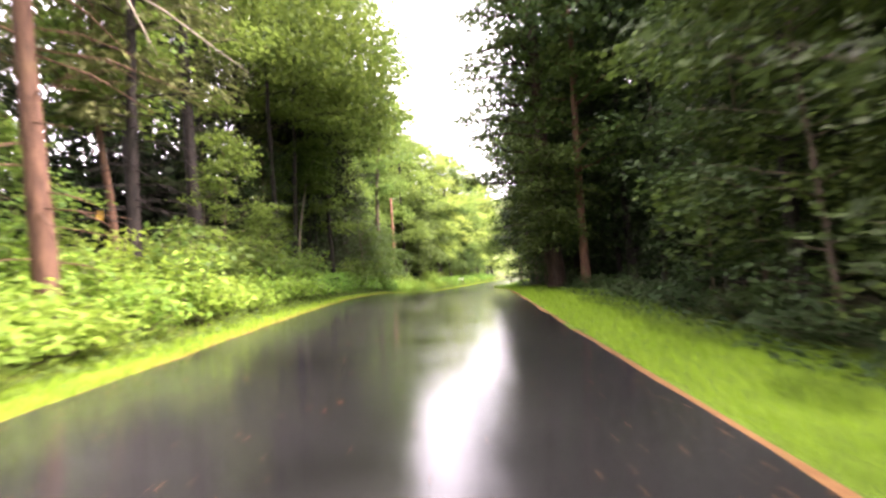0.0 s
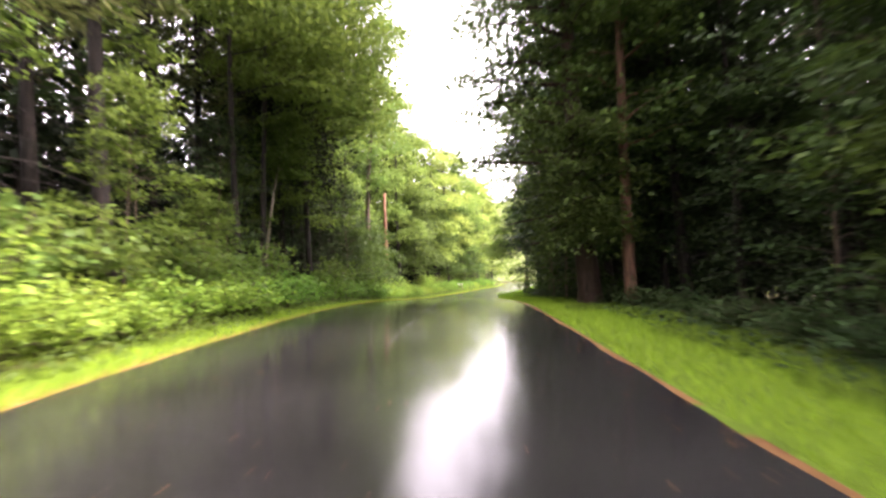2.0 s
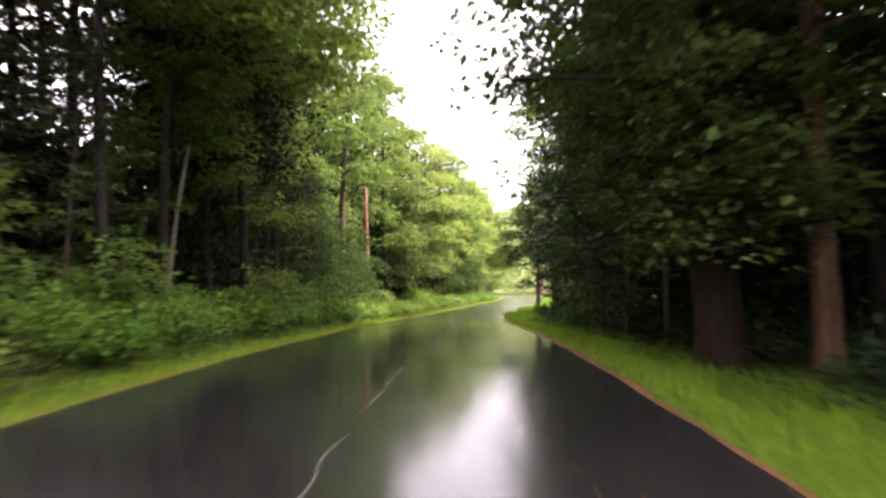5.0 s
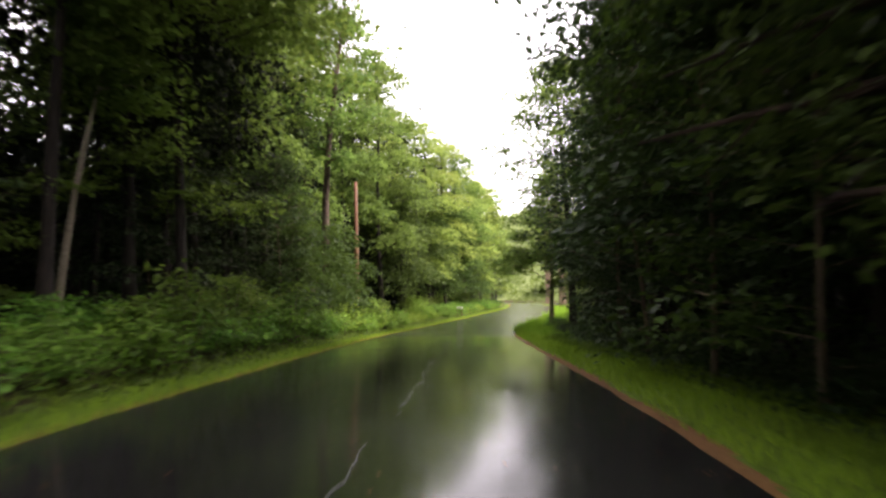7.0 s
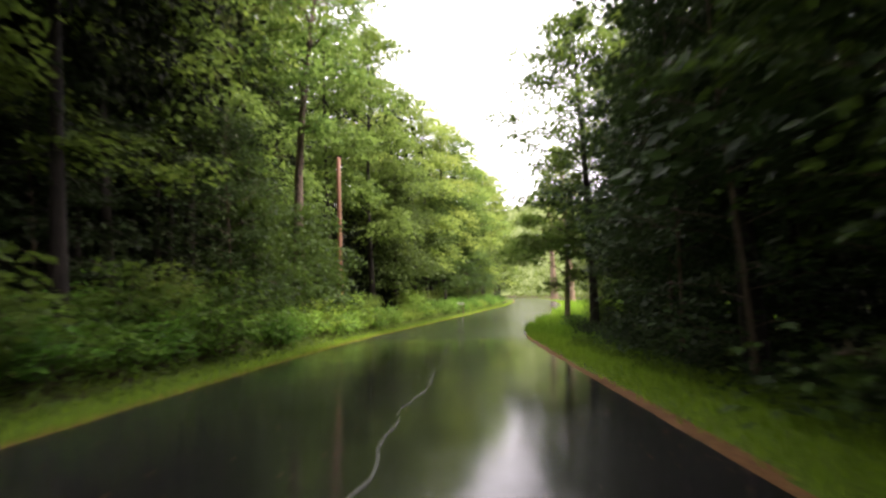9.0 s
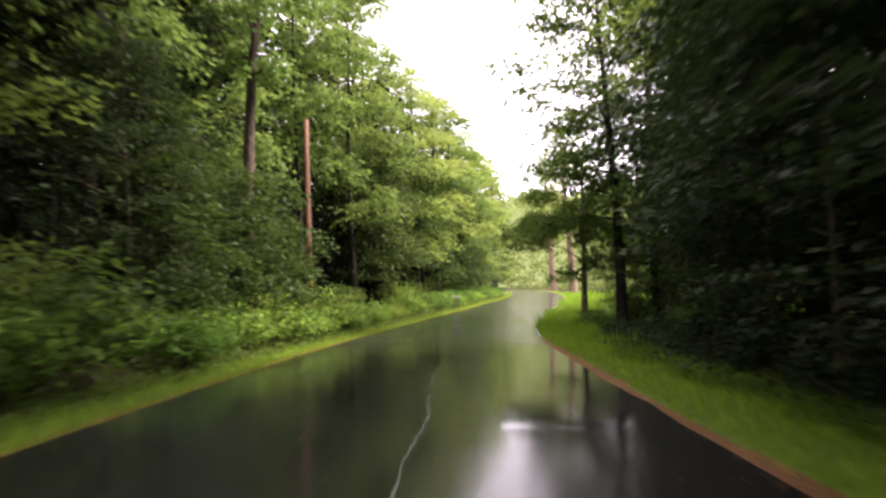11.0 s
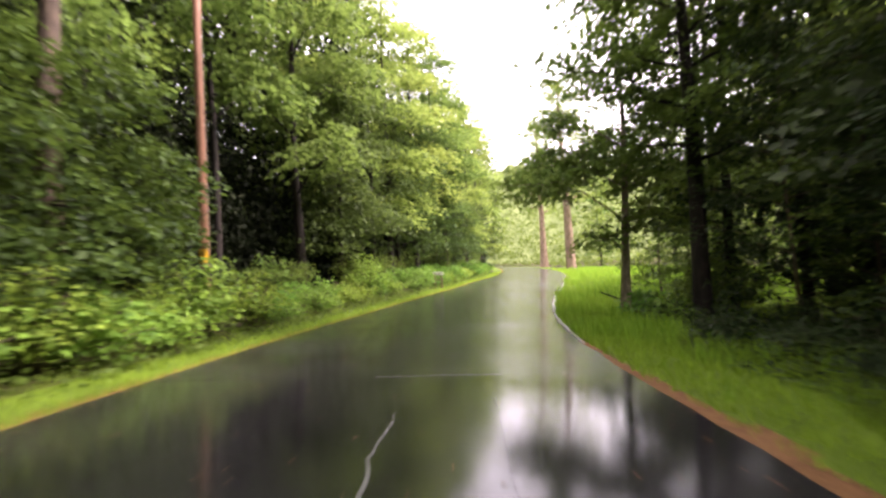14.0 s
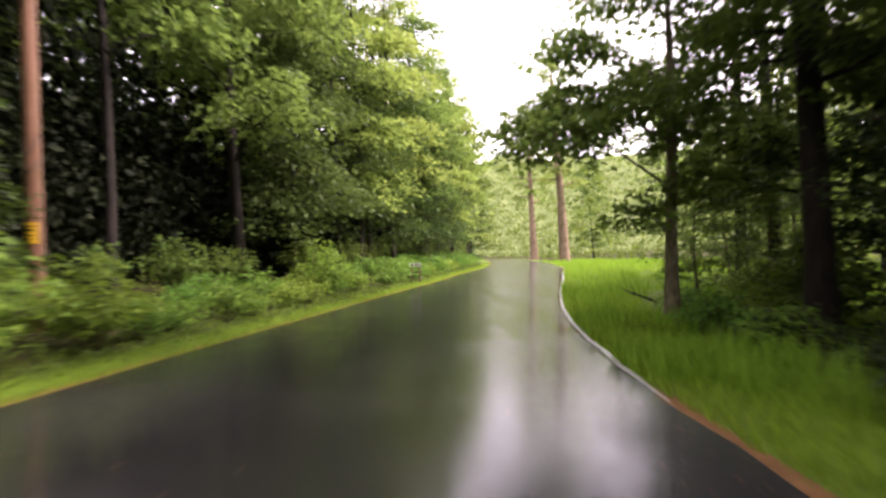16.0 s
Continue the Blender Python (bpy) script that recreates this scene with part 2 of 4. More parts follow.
def leaf_mesh(name, points, normals, along, sizes, width, mat):
    """A mesh of many small pointed leaves, each a folded pair of triangles."""
    n = normals / np.linalg.norm(normals, axis=1, keepdims=True)
    t = along - n * np.sum(along * n, axis=1, keepdims=True)
    t /= np.maximum(np.linalg.norm(t, axis=1, keepdims=True), 1e-6)
    b = np.cross(n, t)
    s = sizes[:, None]
    v = np.stack([points - t * s * 0.5, points + b * s * width - t * s * 0.08, points + t * s * 0.5 - n * s * 0.12, points - b * s * width - t * s * 0.08], 1)
    count = len(points)
    faces = np.arange(count * 4).reshape(count, 4)
    return mesh_of(name, v.reshape(-1, 3), faces, [mat])


# ---- the lie of the land ----
STATIONS = [-60.0, 0.0, 7.5, 15.0, 22.6, 30.1, 37.6, 45.1, 52.7, 60.2, 67.7, 75.2, 82.8, 90.3, 97.8, 115, 130, 147, 165, 185, 205, 230, 260]
LEFT = [-5.6, -4.16, -3.98, -3.81, -3.52, -3.22, -2.93, -2.75, -2.43, -1.76, -0.45, 1.31, 3.39, 5.16, 7.24, 10.2, 12.2, 14.0, 16.0, 15.5, 11.0, 0.0, -20.0]
RIGHT = [0.5, 1.9, 2.08, 2.21, 2.48, 2.85, 3.13, 3.45, 3.94, 4.64, 5.93, 7.68, 9.72, 11.52, 13.59, 16.6, 18.7, 20.5, 23.0, 23.3, 19.5, 10.0, -8.0]
HEIGHT = [-1.2, 0.0, 0.21, 0.45, 0.65, 0.63, 0.49, 0.31, 0.10, -0.06, -0.11, -0.02, 0.09, 0.26, 0.34, 0.42, 0.45, 0.45, 0.45, 0.45, 0.45, 0.45, 0.45]
fine_y = np.arange(-70, 270, 0.5)
kernel = np.exp(-0.5 * (np.arange(-16, 17) * 0.5 / 2.6) ** 2)
kernel /= kernel.sum()


def smoothed(values):
    raw = np.interp(np.concatenate([fine_y[0] + np.arange(-16, 0) * 0.5, fine_y, fine_y[-1] + np.arange(1, 17) * 0.5]), STATIONS, values)
    return np.convolve(raw, kernel, "valid")


edge_l, edge_r, crest = smoothed(LEFT), smoothed(RIGHT), smoothed(HEIGHT)


def left_edge(y):
    return float(np.interp(y, fine_y, edge_l))


def right_edge(y):
    return float(np.interp(y, fine_y, edge_r))


def step(a, b, x):
    x = min(1.0, max(0.0, (x - a) / (b - a)))
    return x * x * (3 - 2 * x)


def road_z(x, y):
    return -0.03 * max(-30.0, min(40.0, x)) + float(np.interp(y, fine_y, crest))


def ground_z(x, y):
    z = road_z(x, y)
    dl, dr = left_edge(y) - x, x - right_edge(y)
    if dl > 0:
        z += -0.03 * step(0, 0.3, dl) + 0.5 * step(1.2, 5, dl) + 0.8 * step(5, 18, dl)
        z += 0.12 * step(0.8, 3, dl) * noise.noise((x * 0.5, y * 0.5, 3.1))
    elif dr > 0:
        clearing = step(62, 70, y)
        z += -0.03 * step(0, 0.3, dr) + (-0.12 * (1 - clearing) + 0.10 * clearing) * step(1.0, 4, dr)
        z += 0.10 * step(0.8, 3, dr) * noise.noise((x * 0.5, y * 0.5, 7.7))
    else:
        z -= 0.06 * min(1.0, min(-dl, -dr) / 0.15)
    return z


# ---- ground, road, kerb ----
rows_y = [-900, -400, -150] + list(np.arange(-60, 130, 1.0)) + list(np.arange(130, 262, 4.0)) + [300, 400, 700, 1500]
off = [0.0, 0.12, 0.22, 0.32, 0.44, 0.56, 0.9, 1.3, 1.8, 2.4, 3.0, 3.7, 4.5, 5.5, 7, 9, 12, 16, 22, 30, 60, 200, 900]
cols = [("l", o) for o in reversed(off)] + [("m", f) for f in (0.05, 0.5, 0.95)] + [("r", o) for o in off]
gv, gf, gs = [], [], []
for y in rows_y:
    yy = min(259.0, max(-60.0, y))
    l, r = left_edge(yy), right_edge(yy)
    for side, o in cols:
        x = l - o if side == "l" else r + o if side == "r" else l + (r - l) * o
        gv.append((x, y, ground_z(x, yy)))
nc = len(cols)
for i in range(len(rows_y) - 1):
    for k in range(nc - 1):
        gf.append((i * nc + k, i * nc + k + 1, (i + 1) * nc + k + 1, (i + 1) * nc + k))
        side, o = cols[k]
        d = cols[k + 1][1] if side == "l" and cols[k + 1][0] == "l" else o if side == "r" else 0
        y = rows_y[i]
        wide = 1.0 if side == "l" else 2.2 + 20 * step(60, 68, y) - 20 * step(125, 140, y)
        litter = 0.1 + 0.1 * noise.noise((o, y * 0.3, 4.0)) if side == "l" else 0.02 + 0.23 * step(18, 30, y) * (1 - step(50, 60, y)) + 0.13 * noise.noise((o, y * 0.4, 2.0))
        gs.append(0 if d < litter else 1 if d < wide else 2)
ground = new("ground", mesh_of("ground", gv, gf, [DIRT, TURF, FOREST_FLOOR], gs, True))
tagged(ground, "grassy verges and dark leaf-littered forest floor", "ground", kind="structure")

def surface_z(x, y, k):
    """Top of the asphalt, k tenths across: a slight crown with two worn wheel tracks."""
    rut = -0.003 * (math.exp(-((k - 2.5) / 0.8) ** 2) + math.exp(-((k - 7.5) / 0.8) ** 2))
    return road_z(x, y) + 0.016 + 0.014 * (1 - (k / 5 - 1) ** 2) + rut + 0.003 * noise.noise((x * 0.8, y * 0.4, 0))


rv, rf = [], []
road_rows = list(np.arange(-59.7, 259, 0.75))
rng = random.Random(5)
for y in road_rows:
    l, r = left_edge(y), right_edge(y)
    l += 0.07 * noise.noise((0.0, y * 0.7, 1.0)) + 0.03 * noise.noise((0.0, y * 2.3, 1.0))
    r += 0.07 * noise.noise((4.0, y * 0.7, 1.0)) + 0.03 * noise.noise((4.0, y * 2.3, 1.0))
    for k in range(11):
        x = l + (r - l) * k / 10
        rv.append((x, y, surface_z(x, y, k)))
    for x, dz in ((l - 0.02, -0.12), (l, 0.015), (r, 0.015), (r + 0.02, -0.12)):
        rv.append((x, y, road_z(x, y) + dz))
nr = 15
for i in range(len(road_rows) - 1):
    for k in range(10):
        rf.append((i * nr + k, i * nr + k + 1, (i + 1) * nr + k + 1, (i + 1) * nr + k))
    rf.append((i * nr + 11, i * nr + 12, (i + 1) * nr + 12, (i + 1) * nr + 11))
    rf.append((i * nr + 13, i * nr + 14, (i + 1) * nr + 14, (i + 1) * nr + 13))
road = new("road", mesh_of("road", rv, rf, [ASPHALT, OLD_ASPHALT], smooth=True))
for p in road.data.polygons:
    p.material_index = int(p.center.y > 52.8)
tagged(road, "narrow dark asphalt country road, wet with rain", "road", kind="structure")


def strip_mesh(name, path, lift, mat, thick=0.006):
    """A thin flat strip on the road along path = [(x, y, half width)]."""
    v, f = [], []
    for i, (x, y, h) in enumerate(path):
        sunk = 0.004 if i in (0, len(path) - 1) else 0.0
        for s in (-1, 1):
            v.append((x + s * h, y, road_z(x, y) + lift + thick - sunk))
        for s in (-1, 1):
            v.append((x + s * (h + 0.01), y, road_z(x, y) + lift - 0.03))
    for i in range(len(path) - 1):
        a, b = i * 4, i * 4 + 4
        f += [(a, a + 1, b + 1, b), (a + 2, a, b, b + 2), (a + 1, a + 3, b + 3, b + 1)]
    e = len(path) * 4 - 4
    f += [(2, 3, 1, 0), (e, e + 1, e + 3, e + 2)]
    return mesh_of(name, v, f, [mat], smooth=False)


def joint_run(y0, y1, seed):
    r = random.Random(seed)
    path, x = [], 0.0
    for y in np.arange(y0, y1, 0.2):
        x = 0.8 * x + r.uniform(-0.035, 0.035)
        c = 0.5 * (left_edge(y) + right_edge(y)) + float(np.interp(y, (12, 18, 26, 32, 42, 45, 48, 51), (-0.1, -0.05, 0.1, 0.2, 0.36, 0.4, 0.33, 0.26))) + x + 0.08 * noise.noise((0, y * 0.35, 9.0))
        fade = min(1.0, (y - y0) / 0.8, (y1 - y) / 0.8)
        path.append((c, y, (0.5 + 0.5 * step(27, 31, y)) * fade * (0.006 + 0.013 * max(0, noise.noise((3.0, y * 0.9, 2.0)) + 0.35))))
    return path


for i, (a, b) in enumerate([(16.0, 22.0), (22.6, 28.4), (29.6, 43.4), (44.0, 50.8)]):
    ob = new("road_joint", strip_mesh("road_joint", joint_run(a, b, i), 0.034, WATER_CRACK))
    tagged(ob, "pale water-filled crack along the centre of the road", "crack", kind="structure")

seam_v, seam_f = [], []
seam_x = list(np.arange(0.6, 2.35, 0.12))
for x in seam_x:
    y = 52.8 + 0.05 * noise.noise((x * 1.4, 3.0, 0.5)) + 0.04 * x
    h = 0.013 + 0.009 * noise.noise((x * 3.0, 1.0, 0.5))
    z = surface_z(x, y, 10 * (x - left_edge(y)) / (right_edge(y) - left_edge(y)))
    seam_v += [(x, y - h, z - 0.006), (x, y - h, z + 0.005), (x, y + h, z + 0.005), (x, y + h, z - 0.006)]
for i in range(len(seam_x) - 1):
    for k in range(3):
        seam_f.append((i * 4 + k, i * 4 + 4 + k, i * 4 + 5 + k, i * 4 + 1 + k))
ob = new("road_seam", mesh_of("road_seam", seam_v, seam_f, [WATER_CRACK]))
tagged(ob, "pale wet seam across the road at a repair", "crack", kind="structure")

patch_v, patch_f = [], []
patch_rows = list(np.arange(40.6, 52.5, 0.3))
for n, y in enumerate(patch_rows):
    l, r = left_edge(y), right_edge(y)
    for q in range(6):
        x = r - 1.86 + 1.4 * q / 5 + (0.03 * noise.noise((1.0 + q, y * 1.1, 0)) if q in (0, 5) else 0)
        rise = -0.004 if n == 0 else 0.006
        patch_v.append((x, y, surface_z(x, y, 10 * (x - l) / (r - l)) + rise))
for n in range(len(patch_rows) - 1):
    for q in range(5):
        patch_f.append((n * 6 + q, n * 6 + q + 1, n * 6 + 7 + q, n * 6 + 6 + q))
ob = new("road_patch", mesh_of("road_patch", patch_v, patch_f, [PATCH], smooth=True))
tagged(ob, "smooth rectangular asphalt repair, glossy with water", "road patch", kind="structure")

kerb_v, kerb_f = [], []
kerb_rows = list(np.arange(55.0, 92.0, 0.4))
for y in kerb_rows:
    x = right_edge(y) + 0.02 + 0.04 * noise.noise((7, y * 0.9, 1.0))
    z = road_z(x, y)
    grow = step(55, 60, y)
    h = -0.03 + grow * (0.06 + 0.05 * noise.noise((0, y * 1.7, 5.0)))
    w = 0.04 + grow * (0.05 + 0.05 * noise.noise((2, y * 1.3, 5.0)))
    for dx, dz in ((-0.02, -0.1), (0.0, h), (0.02, h + 0.012), (w, h + 0.005), (w + 0.02, -0.1)):
        kerb_v.append((x + dx, y, z + dz))
for i in range(len(kerb_rows) - 1):
    for k in range(4):
        kerb_f.append((i * 5 + k, i * 5 + k + 1, i * 5 + 6 + k, i * 5 + 5 + k))
kerb = new("kerb", mesh_of("kerb", kerb_v, kerb_f, [KERB]))
tagged(kerb, "low worn pale kerb on the inside of the bend", "kerb", kind="structure")


# ---- trees ----
def spray(r, c, direction, n, spread, flat, size, droop):
    """Leaves of one spray: places, normals, the way they point, sizes."""
    d = np.array(direction, dtype=float)
    d[2] *= 0.3
    d /= max(np.linalg.norm(d), 1e-6)
    side = np.array([-d[1], d[0], 0.0])
    u = r.normal(0, spread, n).clip(-1.7 * spread, 1.7 * spread)
    w = r.normal(0, spread * 0.65, n).clip(-1.2 * spread, 1.2 * spread)
    h = r.normal(0, flat, n)
    p = np.array(c) + u[:, None] * d + w[:, None] * side + h[:, None] * np.array([0, 0, 1.0])
    p[:, 2] -= droop * (np.abs(w) + np.maximum(u, 0))
    nrm = r.normal(0, 0.38, (n, 3)) + np.array([0, 0, 1.0]) + 0.25 * np.outer(np.sign(w), side)
    along = d + side * np.sign(w)[:, None] * 0.8 + r.normal(0, 0.4, (n, 3))
    along[:, 2] -= 0.35
    return p, nrm, along, size * r.uniform(0.7, 1.35, n)


def tree(name, label, seed, height, girth, bare, limbs, reach, rise, sprays, leaves, spread, flat, size, width, leaf, bark, limb_sides=4, lean=0.02, lean_to=None, dead=0, top=1.0, low_bias=1.0, droop=0.25,
         bend=0.12, inner=0.48, loose=1.0, extra=(), free=None, group="roadside trees"):
    """One tree: a tapered trunk with limbs, and a crown of sprays of leaves. extra: limbs given as (height, heading in degrees, rise, length)."""
    rnd, r = random.Random(seed), np.random.RandomState(seed)
    ob = thing(name, pose(0, 0, 0), label, "tree", group)
    wood = Soup()
    la = rnd.uniform(0, 6.28) if lean_to is None else radians(lean_to)
    lx, ly = lean * math.cos(la), lean * math.sin(la)

    def on_axis(z):
        k = z / height
        return Vector((lx * z + bend * (math.sin(k * 5 + seed) - math.sin(seed)), ly * z + bend * (math.sin(k * 4 + seed * 2) - math.sin(seed * 2)), z))

    axis = [Vector((0, 0, -0.5)), Vector((0, 0, 0.0)), on_axis(0.6)] + [on_axis(height * i / 10) for i in range(1, 11)]
    radii = [girth * 1.5, girth * 1.35, girth * 1.08] + [max(0.02, girth * (1 - 0.92 * i / 10)) for i in range(1, 11)]
    wood.tube(axis, radii, 9, 0.07, rnd)
    P, N, A, S = [], [], [], []
    plan = []
    for i in range(limbs):
        k = ((i + rnd.random()) / limbs) ** low_bias
        z = bare + (height * 0.97 - bare) * k
        az = i * 2.4 + loose * rnd.uniform(-0.5, 0.5)
        shape = (0.62 + 0.9 * k) if k < 0.42 else max(0.25, (1 - (k - 0.42) / 0.66) ** 0.7)
        length = reach * min(1.0, shape) * rnd.uniform(0.65, 1.2) * (top if k > 0.8 else 1)
        plan.append((z, az, rise * rnd.uniform(0.6, 1.4) + 0.5 * k, length, k))
    plan += [(z, radians(a), up, ln, 0.2) for z, a, up, ln in extra]
    for i, (z, az, up, length, k) in enumerate(plan):
        start = on_axis(z)
        heading = Vector((math.cos(az), math.sin(az), up)).normalized()
        pts = [start]
        for q in range(1, 5):
            f = q / 4
            sag = -0.12 * length * f * f * (1 - k * 0.5)
            pts.append(start + heading * length * f + Vector((0.08 * length * math.sin(q * 1.7 + i), 0.08 * length * math.cos(q * 2.1 + i), sag)))
        thick = max(0.02, girth * 0.30 * (1 - 0.7 * k))
        wood.tube(pts, [thick * (1 - 0.85 * q / 4) for q in range(5)], limb_sides)
        for q in range(sprays):
            f = inner + (1.04 - inner) * (q + rnd.random()) / sprays
            seg = min(3, int(f * 4))
            c = pts[seg].lerp(pts[seg + 1], min(1.2, f * 4 - seg))
            off_side = Vector((-heading.y, heading.x, 0)) * rnd.uniform(-1, 1) * length * 0.27 * (1.25 - 0.5 * f)
            c = c + off_side + Vector((0, 0, loose * rnd.uniform(-0.3, 0.25)))
            if q % 4 == 0 and limb_sides > 3:
                wood.tube([pts[seg], c], [0.018, 0.006], 3)
            d = heading + off_side * 0.5
            a, b, g, s = spray(r, c, d, int(leaves * rnd.uniform(0.6, 1.3)), spread * rnd.uniform(0.75, 1.25), flat, size, droop)
            P.append(a), N.append(b), A.append(g), S.append(s)
    for i in range(dead):
        z = rnd.uniform(1.2, bare + 1.5)
        az = rnd.uniform(0, 6.28)
        ln = rnd.uniform(0.8, 2.6)
        st = on_axis(z)
        h = Vector((math.cos(az), math.sin(az), rnd.uniform(-0.35, 0.25)))
        wood.tube([st, st + h * ln * 0.5, st + h * ln + Vector((0, 0, -0.15 * ln))], [0.022, 0.014, 0.005], 4)
        wood.tube([st + h * ln * 0.45, st + h * ln * 0.7 + Vector((-h.y, h.x, -0.1)) * 0.4 * ln], [0.011, 0.004], 3)
    part("trunk", wood.mesh("trunk", bark), ob)
    P, N, A, S = (np.concatenate(q) for q in (P, N, A, S))
    if free:
        keep = (P[:, 0] > free[0]) | (P[:, 2] > free[1])
        P, N, A, S = P[keep], N[keep], A[keep], S[keep]
    part("crown", leaf_mesh("crown", P, N, A, S, width, leaf), ob)
    return ob


def broadleaf(seed, **over):
    p = dict(name="broadleaf_tree", label="tall broadleaf forest tree with a full green crown", seed=seed, height=22.0, girth=0.19, bare=3.0, limbs=22, reach=4.4, rise=0.33, sprays=12, loose=1.4, inner=0.40, droop=0.34,
             leaves=34, spread=0.55, flat=0.11, size=0.215, width=0.34, leaf=LEAF, bark=BARK_DARK)
    p.update(over)
    return tree(**p)


def understorey(seed, **over):
    p = dict(name="understorey_tree", label="young broadleaf tree with leafy layered branches near the ground", seed=seed, height=8.0, girth=0.065, bare=0.5, limbs=30, reach=2.7, rise=0.2, sprays=6,
             leaves=30, spread=0.46, flat=0.08, size=0.175, width=0.33, leaf=LEAF, bark=BARK, low_bias=0.9)
    p.update(over)
    return tree(**p)


def conifer(seed, **over):
    p = dict(name="pine_tree", label="tall dark pine with a bare lower trunk and dead twigs", seed=seed, height=23.0, girth=0.19, bare=6.0, limbs=40, reach=3.0, rise=0.05, sprays=6, inner=0.3,
             leaves=22, spread=0.5, flat=0.14, size=0.42, width=0.10, leaf=NEEDLE, bark=BARK, dead=30, droop=0.1)
    p.update(over)
    return tree(**p)


def massed_tree(seed, name, label, height, girth, lobes, sprays, leaf, bark, leaves=15, size=0.25, spread=0.44, under=-0.35, group="roadside trees"):
    """A tree whose crown is a heap of leafy masses. lobes: their centres and half sizes, (x, y, z, across, up)."""
    rnd, r = random.Random(seed), np.random.RandomState(seed)
    ob = thing(name, pose(0, 0, 0), label, "tree", group)
    wood = Soup()

    def on_axis(z):
        return Vector((0.10 * math.sin(z * 0.45 + seed) - 0.10 * math.sin(seed), 0.10 * math.cos(z * 0.38 + seed) - 0.10 * math.cos(seed), z))

    steps = [-0.5, 0.0, 0.5] + [height * k / 8 for k in range(1, 9)]
    wood.tube([on_axis(z) for z in steps], [girth * 1.5, girth * 1.3, girth * 1.08] + [max(0.02, girth * (1 - 0.93 * k / 8)) for k in range(1, 9)], 10, 0.07, rnd)
    P, N, A, S = [], [], [], []
    for x, y, z, wide, up in lobes:
        centre = Vector((x, y, z))
        start = on_axis(max(0.8, min(height * 0.93, z - 0.45 * math.hypot(x, y))))
        mid = start.lerp(centre, 0.5) + Vector((0, 0, 0.12 * math.hypot(x, y)))
        thick = max(0.02, girth * 0.32 * (1 - 0.6 * z / height))
        wood.tube([start, mid, centre, centre + (centre - mid) * 0.5], [thick, thick * 0.7, thick * 0.4, 0.008], 5)
        for i in range(int(sprays * (wide * wide) * rnd.uniform(0.9, 1.1))):
            w = rnd.uniform(under, 1.0)
            a = rnd.uniform(0, 6.283)
            d = Vector((math.sqrt(1 - w * w) * math.cos(a), math.sqrt(1 - w * w) * math.sin(a), w))
            f = rnd.uniform(0.80, 1.06) if rnd.random() < 0.82 else rnd.uniform(0.3, 0.8)
            c = centre + Vector((d.x * wide, d.y * wide, d.z * up)) * f
            if i % 9 == 0:
                wood.tube([centre.lerp(c, 0.25), c], [0.016, 0.005], 3)
            heading = (d.x + rnd.uniform(-0.4, 0.4), d.y + rnd.uniform(-0.4, 0.4), 0.0)
            p, n, g, q = spray(r, c, heading, int(leaves * rnd.uniform(0.6, 1.4)), spread * rnd.uniform(0.75, 1.25), 0.07, size, 0.42)
            P.append(p), N.append(n), A.append(g), S.append(q)
    part("trunk", wood.mesh("trunk", bark), ob)
    P, N, A, S = (np.concatenate(q) for q in (P, N, A, S))
    part("crown", leaf_mesh("crown", P, N, A, S, 0.34, leaf), ob)
    return ob


def heap(seed, base, height, reach, count, size):
    """Leafy masses round a trunk, widest low down."""
    rnd = random.Random(seed)
    made = []
    for i in range(count):
        f = (i + 0.5) / count
        s = size * (1 - 0.3 * f) * rnd.uniform(0.85, 1.15)
        out = max(0.0, reach - s) * (1 - 0.85 * f ** 1.7) * rnd.uniform(0.8, 1.1)
        a = i * 2.4 + rnd.uniform(-0.4, 0.4)
        made.append((out * math.cos(a), out * math.sin(a), base + 0.7 * s + (height - base - 1.3 * s) * f, s, 0.72 * s))
    return made


def upright(x, y, turn=0.0, size=1.0, tall=None):
    return pose(x, y, ground_z(x, y), 0, 0, turn) @ Matrix.Diagonal((size, size, tall or size, 1))


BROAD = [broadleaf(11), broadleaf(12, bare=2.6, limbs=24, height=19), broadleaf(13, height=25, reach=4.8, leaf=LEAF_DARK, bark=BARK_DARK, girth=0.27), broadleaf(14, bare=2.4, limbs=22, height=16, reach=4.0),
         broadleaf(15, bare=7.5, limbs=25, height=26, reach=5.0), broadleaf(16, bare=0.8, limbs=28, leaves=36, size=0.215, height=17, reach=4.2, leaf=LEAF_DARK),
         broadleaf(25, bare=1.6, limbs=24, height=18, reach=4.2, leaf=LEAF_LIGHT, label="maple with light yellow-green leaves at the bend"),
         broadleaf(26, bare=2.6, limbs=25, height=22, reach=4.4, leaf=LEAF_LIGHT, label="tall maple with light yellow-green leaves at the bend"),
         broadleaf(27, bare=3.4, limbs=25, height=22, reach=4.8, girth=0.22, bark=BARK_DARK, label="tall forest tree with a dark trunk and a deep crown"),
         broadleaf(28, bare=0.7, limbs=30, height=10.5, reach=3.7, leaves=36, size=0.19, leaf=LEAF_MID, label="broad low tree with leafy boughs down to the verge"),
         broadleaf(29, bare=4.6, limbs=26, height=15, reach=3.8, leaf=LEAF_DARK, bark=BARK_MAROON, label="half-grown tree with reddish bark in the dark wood")]
